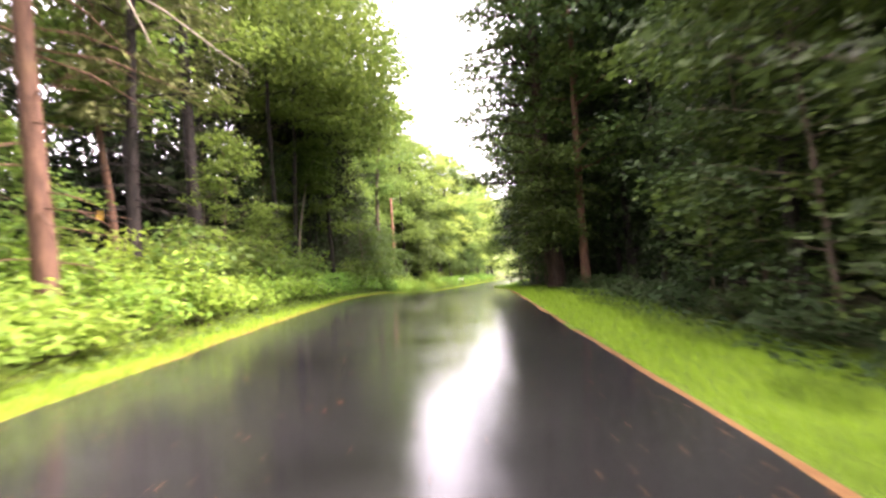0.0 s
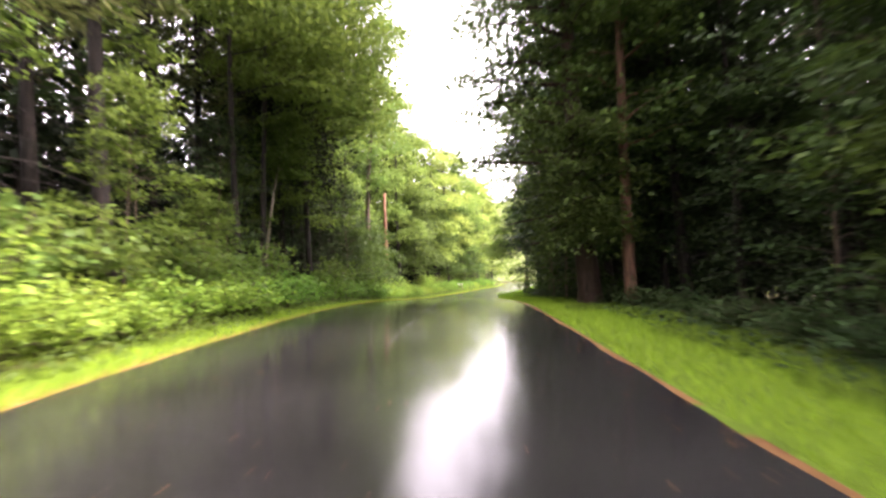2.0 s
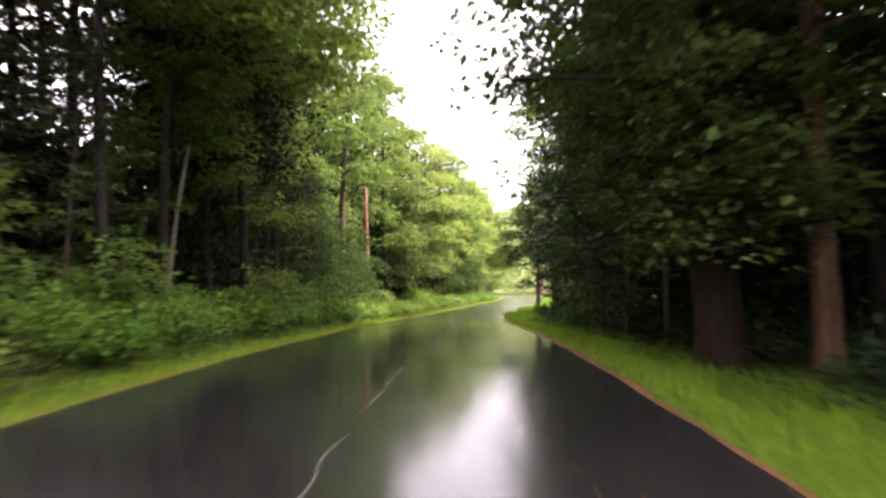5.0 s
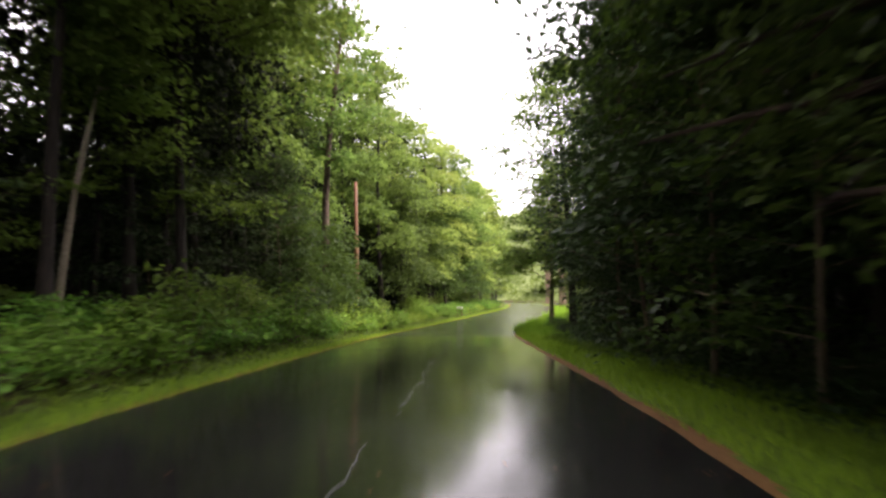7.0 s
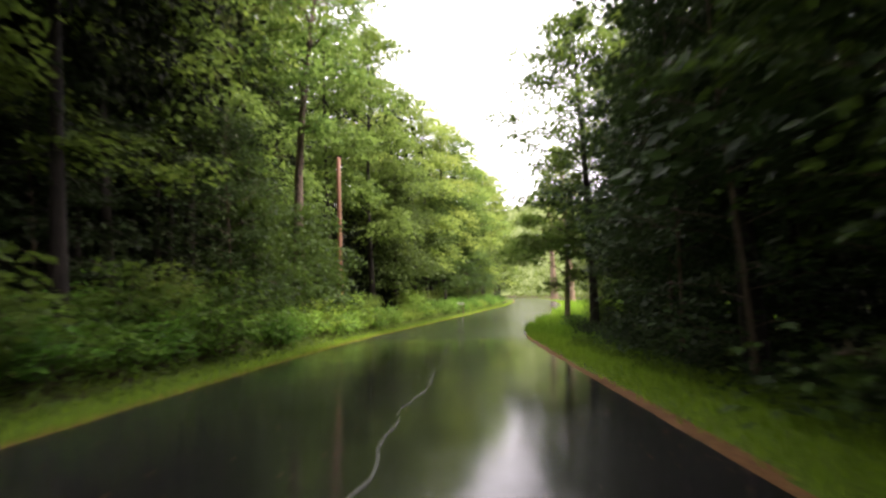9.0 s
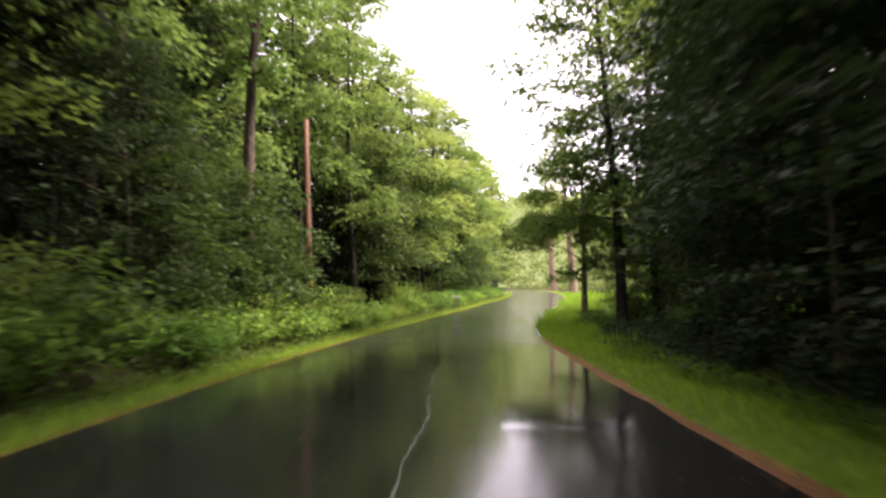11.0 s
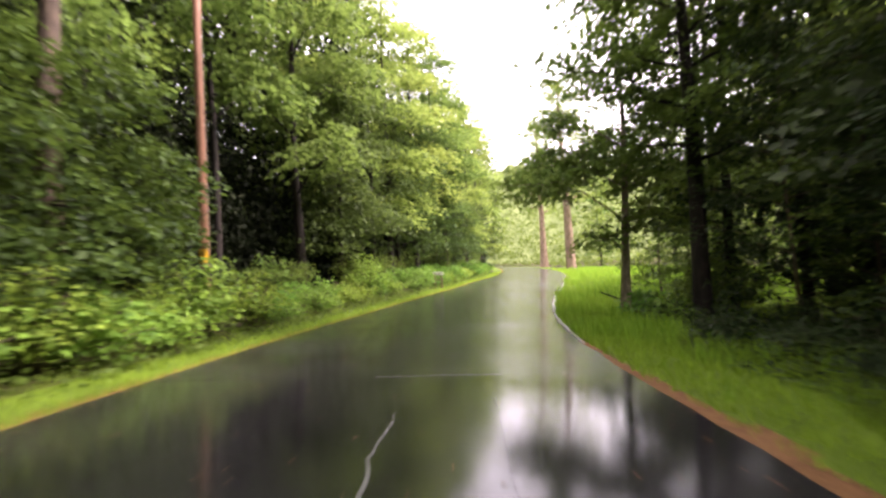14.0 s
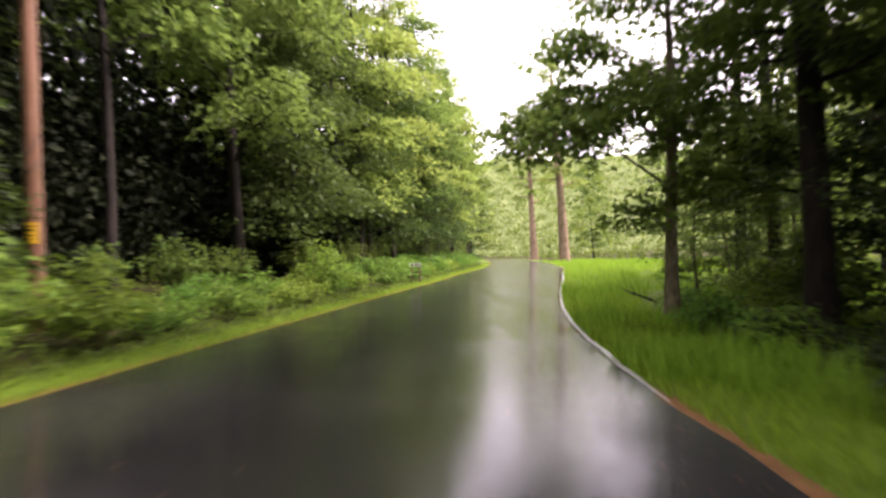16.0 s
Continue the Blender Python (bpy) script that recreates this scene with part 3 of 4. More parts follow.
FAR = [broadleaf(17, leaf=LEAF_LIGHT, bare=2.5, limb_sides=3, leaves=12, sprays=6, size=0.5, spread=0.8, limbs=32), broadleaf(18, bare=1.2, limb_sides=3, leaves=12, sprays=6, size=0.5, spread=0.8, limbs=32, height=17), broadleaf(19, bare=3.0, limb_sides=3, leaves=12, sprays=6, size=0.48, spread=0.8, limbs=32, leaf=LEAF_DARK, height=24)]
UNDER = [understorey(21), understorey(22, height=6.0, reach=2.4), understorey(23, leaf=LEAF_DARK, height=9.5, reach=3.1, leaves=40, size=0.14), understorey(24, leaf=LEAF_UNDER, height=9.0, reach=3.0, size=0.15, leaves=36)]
HEMLOCKS = [conifer(seed, name="hemlock_tree", label="dark hemlock with drooping boughs down to the ground", height=h, girth=0.15, bare=0.9, limbs=42, reach=reach, rise=-0.05, sprays=5, inner=0.22, leaves=32, spread=0.5,
                    flat=0.07, size=0.225, width=0.22, leaf=HEMLOCK_BOUGH, bark=BARK_DARK, dead=8, droop=0.42) for seed, h, reach in ((36, 17, 3.0), (37, 13, 2.7))]
PINES = [conifer(31, bark=BARK_RED, label="tall pine with reddish bark and dead lower twigs"), conifer(32, bare=8.0, height=26, limbs=40, dead=44, girth=0.26, bark=BARK_DARK, label="tall pine with wet bark darkened for shade and a high crown"), conifer(33, bare=5.0, limbs=48, bark=BARK_DARK)]

EDGE = [massed_tree(101, "maple_tree", "broad maple with heavy boughs over a dark hollow", 18.5, 0.17, heap(101, 4.3, 19, 4.8, 12, 2.2), 20, LEAF_FRESH, BARK_DARK),
        massed_tree(102, "maple_tree", "full maple with drooping leafy boughs", 17.5, 0.22, heap(102, 2.8, 18, 4.4, 13, 2.1), 20, LEAF_FRESH, BARK_DARK),
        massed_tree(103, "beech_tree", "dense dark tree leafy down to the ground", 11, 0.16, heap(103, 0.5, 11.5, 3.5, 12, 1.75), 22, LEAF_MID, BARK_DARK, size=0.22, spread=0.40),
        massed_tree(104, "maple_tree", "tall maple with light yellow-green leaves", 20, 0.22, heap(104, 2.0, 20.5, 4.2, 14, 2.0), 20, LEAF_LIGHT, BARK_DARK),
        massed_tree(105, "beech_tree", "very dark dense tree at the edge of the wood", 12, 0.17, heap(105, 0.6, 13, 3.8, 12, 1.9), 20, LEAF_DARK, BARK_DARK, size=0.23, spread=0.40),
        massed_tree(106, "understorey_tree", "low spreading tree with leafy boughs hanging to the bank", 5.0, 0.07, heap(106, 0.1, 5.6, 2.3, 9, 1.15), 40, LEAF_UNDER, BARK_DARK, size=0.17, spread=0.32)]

PLACED = set()


def plant(kinds, which, x, y, turn, size=1.0, tall=None):
    """The first planting of a kind moves the thing itself, later ones copy it."""
    ob = kinds[which]
    m = upright(x, y, turn, size, tall)
    if ob.name in PLACED:
        return copy_scaled(ob, m)
    PLACED.add(ob.name)
    ob.matrix_basis = m
    return ob


def copy_scaled(ob, m):
    """copy_thing for a thing whose own place already holds a size."""
    made = copy_thing(ob, pose(0, 0, 0))
    made.matrix_basis = m
    return made


rng = random.Random(77)
# left side, up to the pole: pines with an airy floor, young trees before them
for x, y, k, s in ((-13.2, 35.6, 1, 1.0), (-11.6, 37.4, 1, 0.95), (-15.4, 33.5, 1, 1.0), (-16.2, 43.0, 1, 1.0), (-9.4, 59.6, 1, 0.85), (-9.0, 23.5, 1, 1.0), (-12.5, 26.0, 1, 1.05), (-8.3, 17.0, 2, 1.0), (-11.8, 15.0, 0, 1.0),
                   (-7.0, 11.2, 0, 1.1), (-9.4, 8.0, 1, 1.0), (-13.0, 7.0, 2, 0.9), (-8.8, 2.0, 0, 1.0), (-15.5, 20.0, 1, 1.0), (-16.5, 31.0, 0, 1.0), (-11.4, 43.0, 1, 0.95), (-12.5, 47.0, 2, 1.0), (-8.8, 52.0, 1, 0.9),
                   (-14.5, 55.0, 0, 1.0), (-16.0, 11.0, 0, 0.9), (-17.0, 42.0, 1, 1.0), (-19.0, 25.0, 2, 1.0), (-18.5, 3.0, 1, 1.0)):
    plant(PINES, k, x, y, rng.uniform(0, 360), s)
for x, y, k, s, h in ((-9.6, 24.5, 4, 0.95, 1), (-8.6, 41.0, 8, 0.9, 1), (-8.6, 46.0, 8, 0.95, 1.0), (-8.6, 55.2, 8, 1.0, 1.1),
                      (-12.5, 57.0, 3, 1.0, 1.2), (-11.0, 65.5, 8, 1.0, 1.15),
                      (6.0, 111.0, 6, 1.0, 1), (1.0, 110.0, 7, 1.0, 1), (8.4, 120.0, 7, 0.85, 1), (4.0, 121.0, 0, 1.0, 1)):
    plant(BROAD, k, x, y, rng.uniform(0, 360), s, s * h)
for x, y, k, s in ((-9.0, 12.5, 1, 0.7), (-7.3, 21.0, 0, 0.68), (-8.0, 7.0, 0, 0.7), (-7.6, 26.5, 1, 0.55), (-6.2, 49.0, 2, 0.8), (-9.6, 33.5, 2, 0.8), (-10.2, 36.5, 0, 0.8), (-9.4, 44.0, 2, 0.85), (-6.6, 52.4, 3, 0.72),
                   (3.3, 94.0, 2, 0.8), (5.2, 101.0, 0, 0.8),
                   (7.4, 109.5, 2, 0.8), (-13.2, 17.6, 2, 0.8), (-11.0, 29.5, 2, 0.8)):
    plant(UNDER, k, x, y, rng.uniform(0, 360), s)
# a dark wall of hemlocks where the pines end
for x, y, k, s in ((-9.4, 40.5, 1, 0.8), (-8.6, 43.5, 0, 0.85), (-9.8, 46.5, 0, 1.0), (-8.4, 48.6, 1, 0.95), (-8.0, 53.2, 0, 0.95), (-10.4, 51.0, 0, 1.05), (-8.6, 57.5, 1, 1.0), (-10.2, 62.0, 0, 1.0), (-10.4, 70.0, 0, 1.0), (-9.2, 66.0, 1, 0.8), (-8.2, 73.0, 1, 0.8)):
    plant(HEMLOCKS, k, x, y, rng.uniform(0, 360), s)
# the stand beyond the pole: heavy maples over a dark hollow, then dense leaf walls along the bend
for x, y, k, s, h in ((-5.9, 50.2, 5, 0.9, 1.0), (-5.5, 54.4, 5, 1.0, 1.0), (-5.2, 57.4, 5, 1.0, 1.1), (-5.7, 60.3, 5, 0.85, 1.0), (-8.8, 50.2, 0, 0.85, 1.1), (-9.0, 59.0, 0, 0.9, 1.1), (-6.7, 69.4, 0, 1.05, 1.22), (-12.0, 78.0, 3, 1.1, 1.25), (-4.4, 74.8, 1, 1.05, 1.22), (-3.0, 78.0, 2, 1.0, 1.1), (-6.0, 81.0, 3, 1.05, 1.12), (-1.7, 82.6, 2, 1.05, 1.1), (-0.8, 85.8, 3, 1.0, 0.95),
                      (-0.3, 87.6, 2, 1.0, 1.1), (0.9, 91.2, 3, 1.0, 0.95), (1.4, 93.2, 2, 1.0, 1.1), (2.4, 97.0, 1, 1.0, 1.1), (-3.4, 90.0, 1, 1.05, 1.15), (3.1, 99.0, 2, 0.95, 1.1), (4.4, 104.0, 3, 0.95, 0.95), (4.8, 106.0, 2, 1.0, 1.1)):
    plant(EDGE, k, x, y, rng.uniform(0, 360), s, s * h)
for x, y, k, s in ((8.4, 24.2, 1, 0.9), (8.2, 29.6, 0, 0.9), (8.8, 34.6, 1, 0.95), (9.6, 19.0, 1, 0.75), (8.6, 42.4, 0, 0.9), (9.8, 48.0, 1, 0.95)):
    plant(HEMLOCKS, k, x, y, rng.uniform(0, 360), s)
# right side: a dense wood up to the clearing, darkened by leaf colour for shade
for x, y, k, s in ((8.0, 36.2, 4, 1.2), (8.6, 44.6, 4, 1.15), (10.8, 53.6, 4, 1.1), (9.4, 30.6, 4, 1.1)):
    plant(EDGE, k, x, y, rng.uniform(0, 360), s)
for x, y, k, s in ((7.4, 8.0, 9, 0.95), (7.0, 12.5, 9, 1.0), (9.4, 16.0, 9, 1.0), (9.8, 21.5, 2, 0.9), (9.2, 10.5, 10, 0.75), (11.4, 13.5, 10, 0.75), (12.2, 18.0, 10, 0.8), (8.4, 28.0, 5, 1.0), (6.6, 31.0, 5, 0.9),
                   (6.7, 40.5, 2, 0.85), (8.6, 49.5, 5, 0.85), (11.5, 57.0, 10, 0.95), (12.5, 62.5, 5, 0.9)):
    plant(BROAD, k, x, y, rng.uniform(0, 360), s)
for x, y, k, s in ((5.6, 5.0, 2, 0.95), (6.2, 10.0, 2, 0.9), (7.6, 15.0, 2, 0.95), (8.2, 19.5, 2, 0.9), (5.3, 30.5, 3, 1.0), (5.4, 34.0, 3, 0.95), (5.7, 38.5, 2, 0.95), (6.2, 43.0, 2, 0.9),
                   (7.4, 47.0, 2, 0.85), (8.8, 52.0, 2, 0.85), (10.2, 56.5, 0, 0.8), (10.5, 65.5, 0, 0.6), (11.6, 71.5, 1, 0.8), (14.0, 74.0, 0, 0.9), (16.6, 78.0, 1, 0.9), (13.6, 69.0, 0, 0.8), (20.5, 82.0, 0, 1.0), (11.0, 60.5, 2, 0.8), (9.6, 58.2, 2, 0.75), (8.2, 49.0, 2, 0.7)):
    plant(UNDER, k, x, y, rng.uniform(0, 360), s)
# Out-of-view heights on the right shape the light: low lets sun in, tall shades.
for x, y, k, s in ((7.6, -9.0, 2, 0.45), (8.0, -3.0, 2, 0.45), (6.8, 2.5, 2, 0.45), (12.5, 5.0, 2, 0.55), (13.5, 14.0, 2, 0.6), (12.0, 25.0, 2, 1.35), (13.0, 33.0, 2, 1.35), (12.5, 42.0, 2, 1.35), (13.5, 50.5, 2, 0.75), (16.0, 60.0, 1, 1.0), (15.5, 66.0, 1, 0.9), (10.5, 22.0, 2, 0.95), (10.0, 37.0, 2, 1.3),
                   (10.6, 45.0, 2, 1.1), (-15.0, 29.0, 2, 1.0), (-12.0, 51.0, 2, 1.0), (-11.0, 44.5, 2, 0.9), (-14.0, 60.0, 2, 1.0), (-12.0, 66.0, 0, 1.0), (-10.5, 71.0, 2, 1.0), (-9.0, 79.0, 0, 1.0), (-7.0, 88.0, 2, 1.0), (-5.0, 96.0, 0, 1.0)):
    plant(FAR, k, x, y, rng.uniform(0, 360), s)
# beyond the clearing and round the far bend
for i in range(9):
    y = rng.uniform(126, 205)
    side = rng.random()
    x = right_edge(y) + rng.uniform(5, 26) if side < 0.6 else left_edge(y) - rng.uniform(4, 18)
    plant(FAR, rng.randrange(3), x, y, rng.uniform(0, 360), rng.uniform(0.9, 1.2))
for x, y, k in ((24, 78, 1), (28, 84, 0), (20, 73, 0), (33, 72, 0), (37, 82, 1), (36, 91, 1), (40, 99, 0), (41, 108, 1), (44, 117, 1), (46, 90, 2), (45, 75, 2)):
    plant(FAR, k, x, y, rng.uniform(0, 360), 1.12)

for x, y, k in ((9.6, 128, 1), (10.6, 140, 0), (11.6, 152, 1), (7.0, 133, 0)):
    plant(FAR, k, x, y, rng.uniform(0, 360), 1.0)

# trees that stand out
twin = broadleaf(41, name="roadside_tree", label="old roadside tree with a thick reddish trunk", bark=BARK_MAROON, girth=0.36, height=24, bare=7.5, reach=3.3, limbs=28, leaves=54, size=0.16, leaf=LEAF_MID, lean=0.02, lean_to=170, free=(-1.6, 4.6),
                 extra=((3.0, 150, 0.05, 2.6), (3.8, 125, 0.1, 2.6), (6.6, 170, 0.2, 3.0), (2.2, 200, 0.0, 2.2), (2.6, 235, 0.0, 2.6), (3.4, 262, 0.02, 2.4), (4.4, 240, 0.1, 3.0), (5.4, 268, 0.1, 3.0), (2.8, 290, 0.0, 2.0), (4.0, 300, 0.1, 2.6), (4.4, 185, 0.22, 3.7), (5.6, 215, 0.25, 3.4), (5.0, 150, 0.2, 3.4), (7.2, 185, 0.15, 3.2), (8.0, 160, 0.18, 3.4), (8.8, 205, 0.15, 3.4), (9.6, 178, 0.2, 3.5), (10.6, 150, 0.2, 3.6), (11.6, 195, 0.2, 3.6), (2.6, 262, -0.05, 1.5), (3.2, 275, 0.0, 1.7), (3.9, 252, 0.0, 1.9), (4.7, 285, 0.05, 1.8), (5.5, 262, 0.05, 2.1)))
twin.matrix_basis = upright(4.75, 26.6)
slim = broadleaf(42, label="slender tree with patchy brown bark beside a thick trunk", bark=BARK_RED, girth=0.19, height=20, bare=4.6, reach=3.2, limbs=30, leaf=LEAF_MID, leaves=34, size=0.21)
slim.matrix_basis = upright(5.7, 25.4)
oak = massed_tree(43, "verge_tree", "slender tree at the clearing with a leafy branch over the road", 10.6, 0.165,
                  [(-2.7, -0.4, 4.3, 1.25, 0.75), (-1.9, 0.5, 5.0, 1.0, 0.7), (-1.0, -0.3, 5.0, 0.85, 0.7), (-1.9, 0.2, 6.3, 0.85, 0.6), (-0.85, -0.3, 2.5, 0.55, 0.4), (1.1, 0.4, 4.5, 1.2, 0.8), (0.2, 1.2, 5.6, 1.1, 0.7),
                   (-0.8, 0.3, 7.6, 0.85, 0.7), (0.7, -0.4, 8.2, 0.85, 0.7), (-0.1, 0.1, 9.8, 0.8, 0.8), (1.5, 0.2, 6.5, 0.9, 0.7), (0.5, -0.7, 3.3, 0.6, 0.45)],
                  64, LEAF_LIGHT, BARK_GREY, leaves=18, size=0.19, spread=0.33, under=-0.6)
oak.matrix_basis = upright(7.8, 64.7)
for x, y, k, s in ((11.2, 64.5, 1, 1.0), (13.5, 70.0, 2, 0.85), (15.0, 75.0, 2, 0.9)):
    plant(BROAD, k, x, y, rng.uniform(0, 360), s)
for seed, x, y in ((47, -8.6, 33.5), (48, -7.2, 41.5), (49, -8.6, 37.0)):
    ob = broadleaf(seed, name="overhanging_tree", label="tall tree with high limbs reaching over the road", height=24, girth=0.17, bark=BARK_DARK, bare=9.5, limbs=22, reach=4.2,
                   extra=tuple((z, a, 0.22, ln) for z, a, ln in ((8.6, 345, 4.2), (9.6, 15, 4.8), (10.5, 350, 5.4), (11.5, 20, 5.8), (12.5, 335, 5.7), (13.6, 5, 6.0), (14.6, 30, 5.6), (15.6, 345, 5.8), (17.0, 10, 5.5), (18.5, 325, 5.0), (19.6, 20, 4.6))))
    ob.matrix_basis = upright(x, y)
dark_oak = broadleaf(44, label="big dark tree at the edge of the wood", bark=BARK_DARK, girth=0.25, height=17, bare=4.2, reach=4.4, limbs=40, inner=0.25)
dark_oak.matrix_basis = upright(8.3, 60.2)
curved = broadleaf(45, name="crooked_tree", label="crooked young tree with bare orange-brown lower trunk", bark=BARK_RED, girth=0.16, height=11, bare=5.5, reach=2.4, limbs=18, lean=0.06, lean_to=0, bend=0.30)
curved.matrix_basis = upright(-10.2, 19.6)
marker = thing("marker_sign", pose(-10.42, 19.36, 3.95, 0, 0, 25), "small yellow marker nailed to a crooked tree", "sign")
marker_bm = bmesh.new()
bmesh.ops.create_cube(marker_bm, size=1.0, matrix=Matrix.Diagonal((0.2, 0.02, 0.3, 1)))
bmesh.ops.bevel(marker_bm, geom=marker_bm.edges[:], offset=0.006, segments=2, affect="EDGES")
marker_me = bpy.data.meshes.new("plate")
marker_bm.to_mesh(marker_me)
marker_bm.free()
marker_me.materials.append(YELLOW)
part("plate", marker_me, marker)
s = Soup()
s.tube([(0, -0.02, 0.1), (0, 0.25, 0.1)], [0.012, 0.008], 6)
part("nail", s.mesh("nail", BLACK), marker)
leaner = broadleaf(46, name="leaning_tree", label="thin leaning tree with pale bark at the edge of the pines", bark=DEADWOOD, girth=0.115, height=9, bare=6.0, reach=1.8, limbs=12, lean=0.17, lean_to=10, bend=0.1)
leaner.matrix_basis = upright(-8.8, 37.7)
bankside = broadleaf(47, name="bankside_tree", label="tall tree with a mottled grey-brown trunk rising out of the bank", bark=BARK_BANK, girth=0.26, height=23, bare=9.0, reach=3.4, limbs=20, leaf=LEAF_FRESH, lean=0.05, lean_to=0, bend=0.45)
bankside.matrix_basis = upright(-5.5, 56.3)
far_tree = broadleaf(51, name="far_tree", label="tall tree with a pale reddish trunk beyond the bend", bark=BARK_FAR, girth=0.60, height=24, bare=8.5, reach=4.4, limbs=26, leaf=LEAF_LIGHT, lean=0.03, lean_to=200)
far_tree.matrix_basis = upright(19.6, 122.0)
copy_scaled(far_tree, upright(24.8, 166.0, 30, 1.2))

snag = thing("dead_branch", pose(0, 0, 0), "bare pale dead branches hanging out of the pines", "branch")
for tips in (((-8.4, 16.6, 9.9), (-6.4, 15.1, 8.3), (-5.3, 15.0, 7.35), (-4.3, 14.9, 6.5)), ((-8.3, 16.8, 9.2), (-6.4, 13.2, 7.9), (-5.9, 13.0, 6.9), (-5.6, 12.9, 6.3))):
    s = Soup()
    s.tube(tips, [0.035, 0.028, 0.02, 0.008], 6, 0.05, rng)
    for q in range(1, 3):
        a = Vector(tips[q])
        s.tube([a, a + Vector((0.5, 0.1, 0.1)), a + Vector((0.9, 0.0, -0.1))], [0.012, 0.008, 0.004], 4)
        s.tube([a, a + Vector((0.1, 0.1, -0.5))], [0.01, 0.004], 4)
    part("limb", s.mesh("limb", DEADWOOD), snag)


# ---- deep woods: countless leaves and stems behind the roadside trees ----
def deep_woods(name, label, seed, count, place, mat, size):
    r = np.random.RandomState(seed)
    P, N, A, S = [], [], [], []
    for i in range(count):
        x, y, z = place(r)
        n = 12
        p = np.array([x, y, z]) + r.normal(0, 1, (n, 3)) * np.array([0.8, 0.8, 0.35])
        P.append(p), N.append(r.normal(0, 1.0, (n, 3)) + np.array([0, 0, 0.5])), A.append(r.normal(0, 1, (n, 3))), S.append(size * r.uniform(0.6, 1.3, n))
    ob = new(name, leaf_mesh(name, np.concatenate(P), np.concatenate(N), np.concatenate(A), np.concatenate(S), 0.29, mat))
    return tagged(ob, label, "woods", kind="stuff")


def left_depth(r):
    y = r.uniform(-25, 125) if r.rand() < 0.45 else r.uniform(28, 100)
    x = left_edge(y) - r.uniform(9.5 - 3.6 * step(52, 58, y) + 5.5 * step(57, 59, y) * (1 - step(76, 78, y)), 24)
    return x, y, ground_z(x, y) + (r.uniform(0, 6.5) if r.rand() < (0.66 if y < 45 else 0.8) else r.uniform(5, 18))


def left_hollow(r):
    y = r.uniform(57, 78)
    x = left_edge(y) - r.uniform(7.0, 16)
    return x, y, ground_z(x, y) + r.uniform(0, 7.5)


def right_depth(r):
    y = r.uniform(-25, 66)
    x = right_edge(y) + r.uniform(7.8, 22)
    low = r.rand() < (0.5 if 18 < y < 45 else 0.62)
    return x, y, ground_z(x, y) + (r.uniform(0, 7) if low else r.uniform(5, 11 if y < 18 else 20 if y < 45 else 14))


def far_depth(r):
    y = r.uniform(128, 200) if r.rand() < 0.45 else r.uniform(200, 236)
    x = right_edge(y) + r.uniform(7, 60) if r.rand() < 0.55 else left_edge(y) - r.uniform(6, 45)
    if y > 200:
        x = r.uniform(-25, 55)
    return x, y, ground_z(x, min(y, 255)) + (26 * r.rand() ** 1.2 if y > 195 else 18 * r.rand() ** 1.5)


def clearing_depth(r):
    y = r.uniform(62, 125)
    x = right_edge(y) + r.uniform(24, 50)
    return x, y, ground_z(x, y) + 20 * r.rand() ** 1.2


def left_roof(r):
    y = r.uniform(-25, 125)
    if y < 38:
        y = r.uniform(38, 72)
    x = left_edge(y) - r.uniform(6.5, 15 if y < 62 else 30)
    # Hung lower where bank and hollow are to be darkened.
    low = 6.5 if 40 < y < 50 or 55 < y < 70 else 13
    if 40 < y < 50:
        x = left_edge(y) - r.uniform(4.5, 8.5)
    return x, y, ground_z(x, y) + r.uniform(low, low + 6)


def right_roof(r):
    y = r.uniform(20, 45)
    x = right_edge(y) + r.uniform(7.0, 24)
    return x, y, ground_z(x, y) + r.uniform(15, 25)


def left_over(r):
    y = r.uniform(27, 49)
    x = left_edge(y) - r.uniform(-0.3, 6)
    return x, y, ground_z(x, y) + r.uniform(10.5, 17)


def right_over(r):
    y = r.uniform(19, 47)
    x = right_edge(y) + r.uniform(0.9, 7.5)
    return x, y, ground_z(x, y) + r.uniform(9.5, 16)


def back_depth(r):
    y = r.uniform(-60, -22)
    x = r.uniform(-35, 32)
    if -7.5 < x < 3.5 and y > -45:
        x += 12
    return x, y, ground_z(x, y) + r.uniform(0, 18)


# Near-black leaves stand in for the shade behind the first trees.
deep_woods("pine_wood", "pine wood behind the roadside trees, its shade put into the leaf colour", 61, 10500, left_depth, HEMLOCK, 0.52)
# Extra black leaves paint the shade under the maples.
deep_woods("pine_wood", "near-black leaf fill painting the shade of the hollow under the maples", 70, 2600, left_hollow, HEMLOCK, 0.30)
deep_woods("dark_wood", "dense broadleaf wood behind the roadside trees, its shade put into the leaf colour", 62, 8500, right_depth, HEMLOCK, 0.50)
# Two added roofs of leaves, mostly out of view, keep light off the woods.
deep_woods("tree_canopy", "canopy leaves added over the pine wood to block sky light", 66, 5000, left_roof, HEMLOCK, 0.33)
deep_woods("tree_canopy", "unseen canopy leaves added over the dark wood to block light", 67, 2200, right_roof, HEMLOCK, 0.6)
deep_woods("tree_canopy", "leafy boughs high over the edge of the road", 68, 1100, left_over, LEAF, 0.30)
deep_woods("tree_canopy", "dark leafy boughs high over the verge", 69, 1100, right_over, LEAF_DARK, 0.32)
deep_woods("far_wood", "pale green wood round the far bend", 63, 3000, far_depth, LEAF, 0.7)
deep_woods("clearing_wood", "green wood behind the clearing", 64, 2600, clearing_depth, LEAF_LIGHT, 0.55)
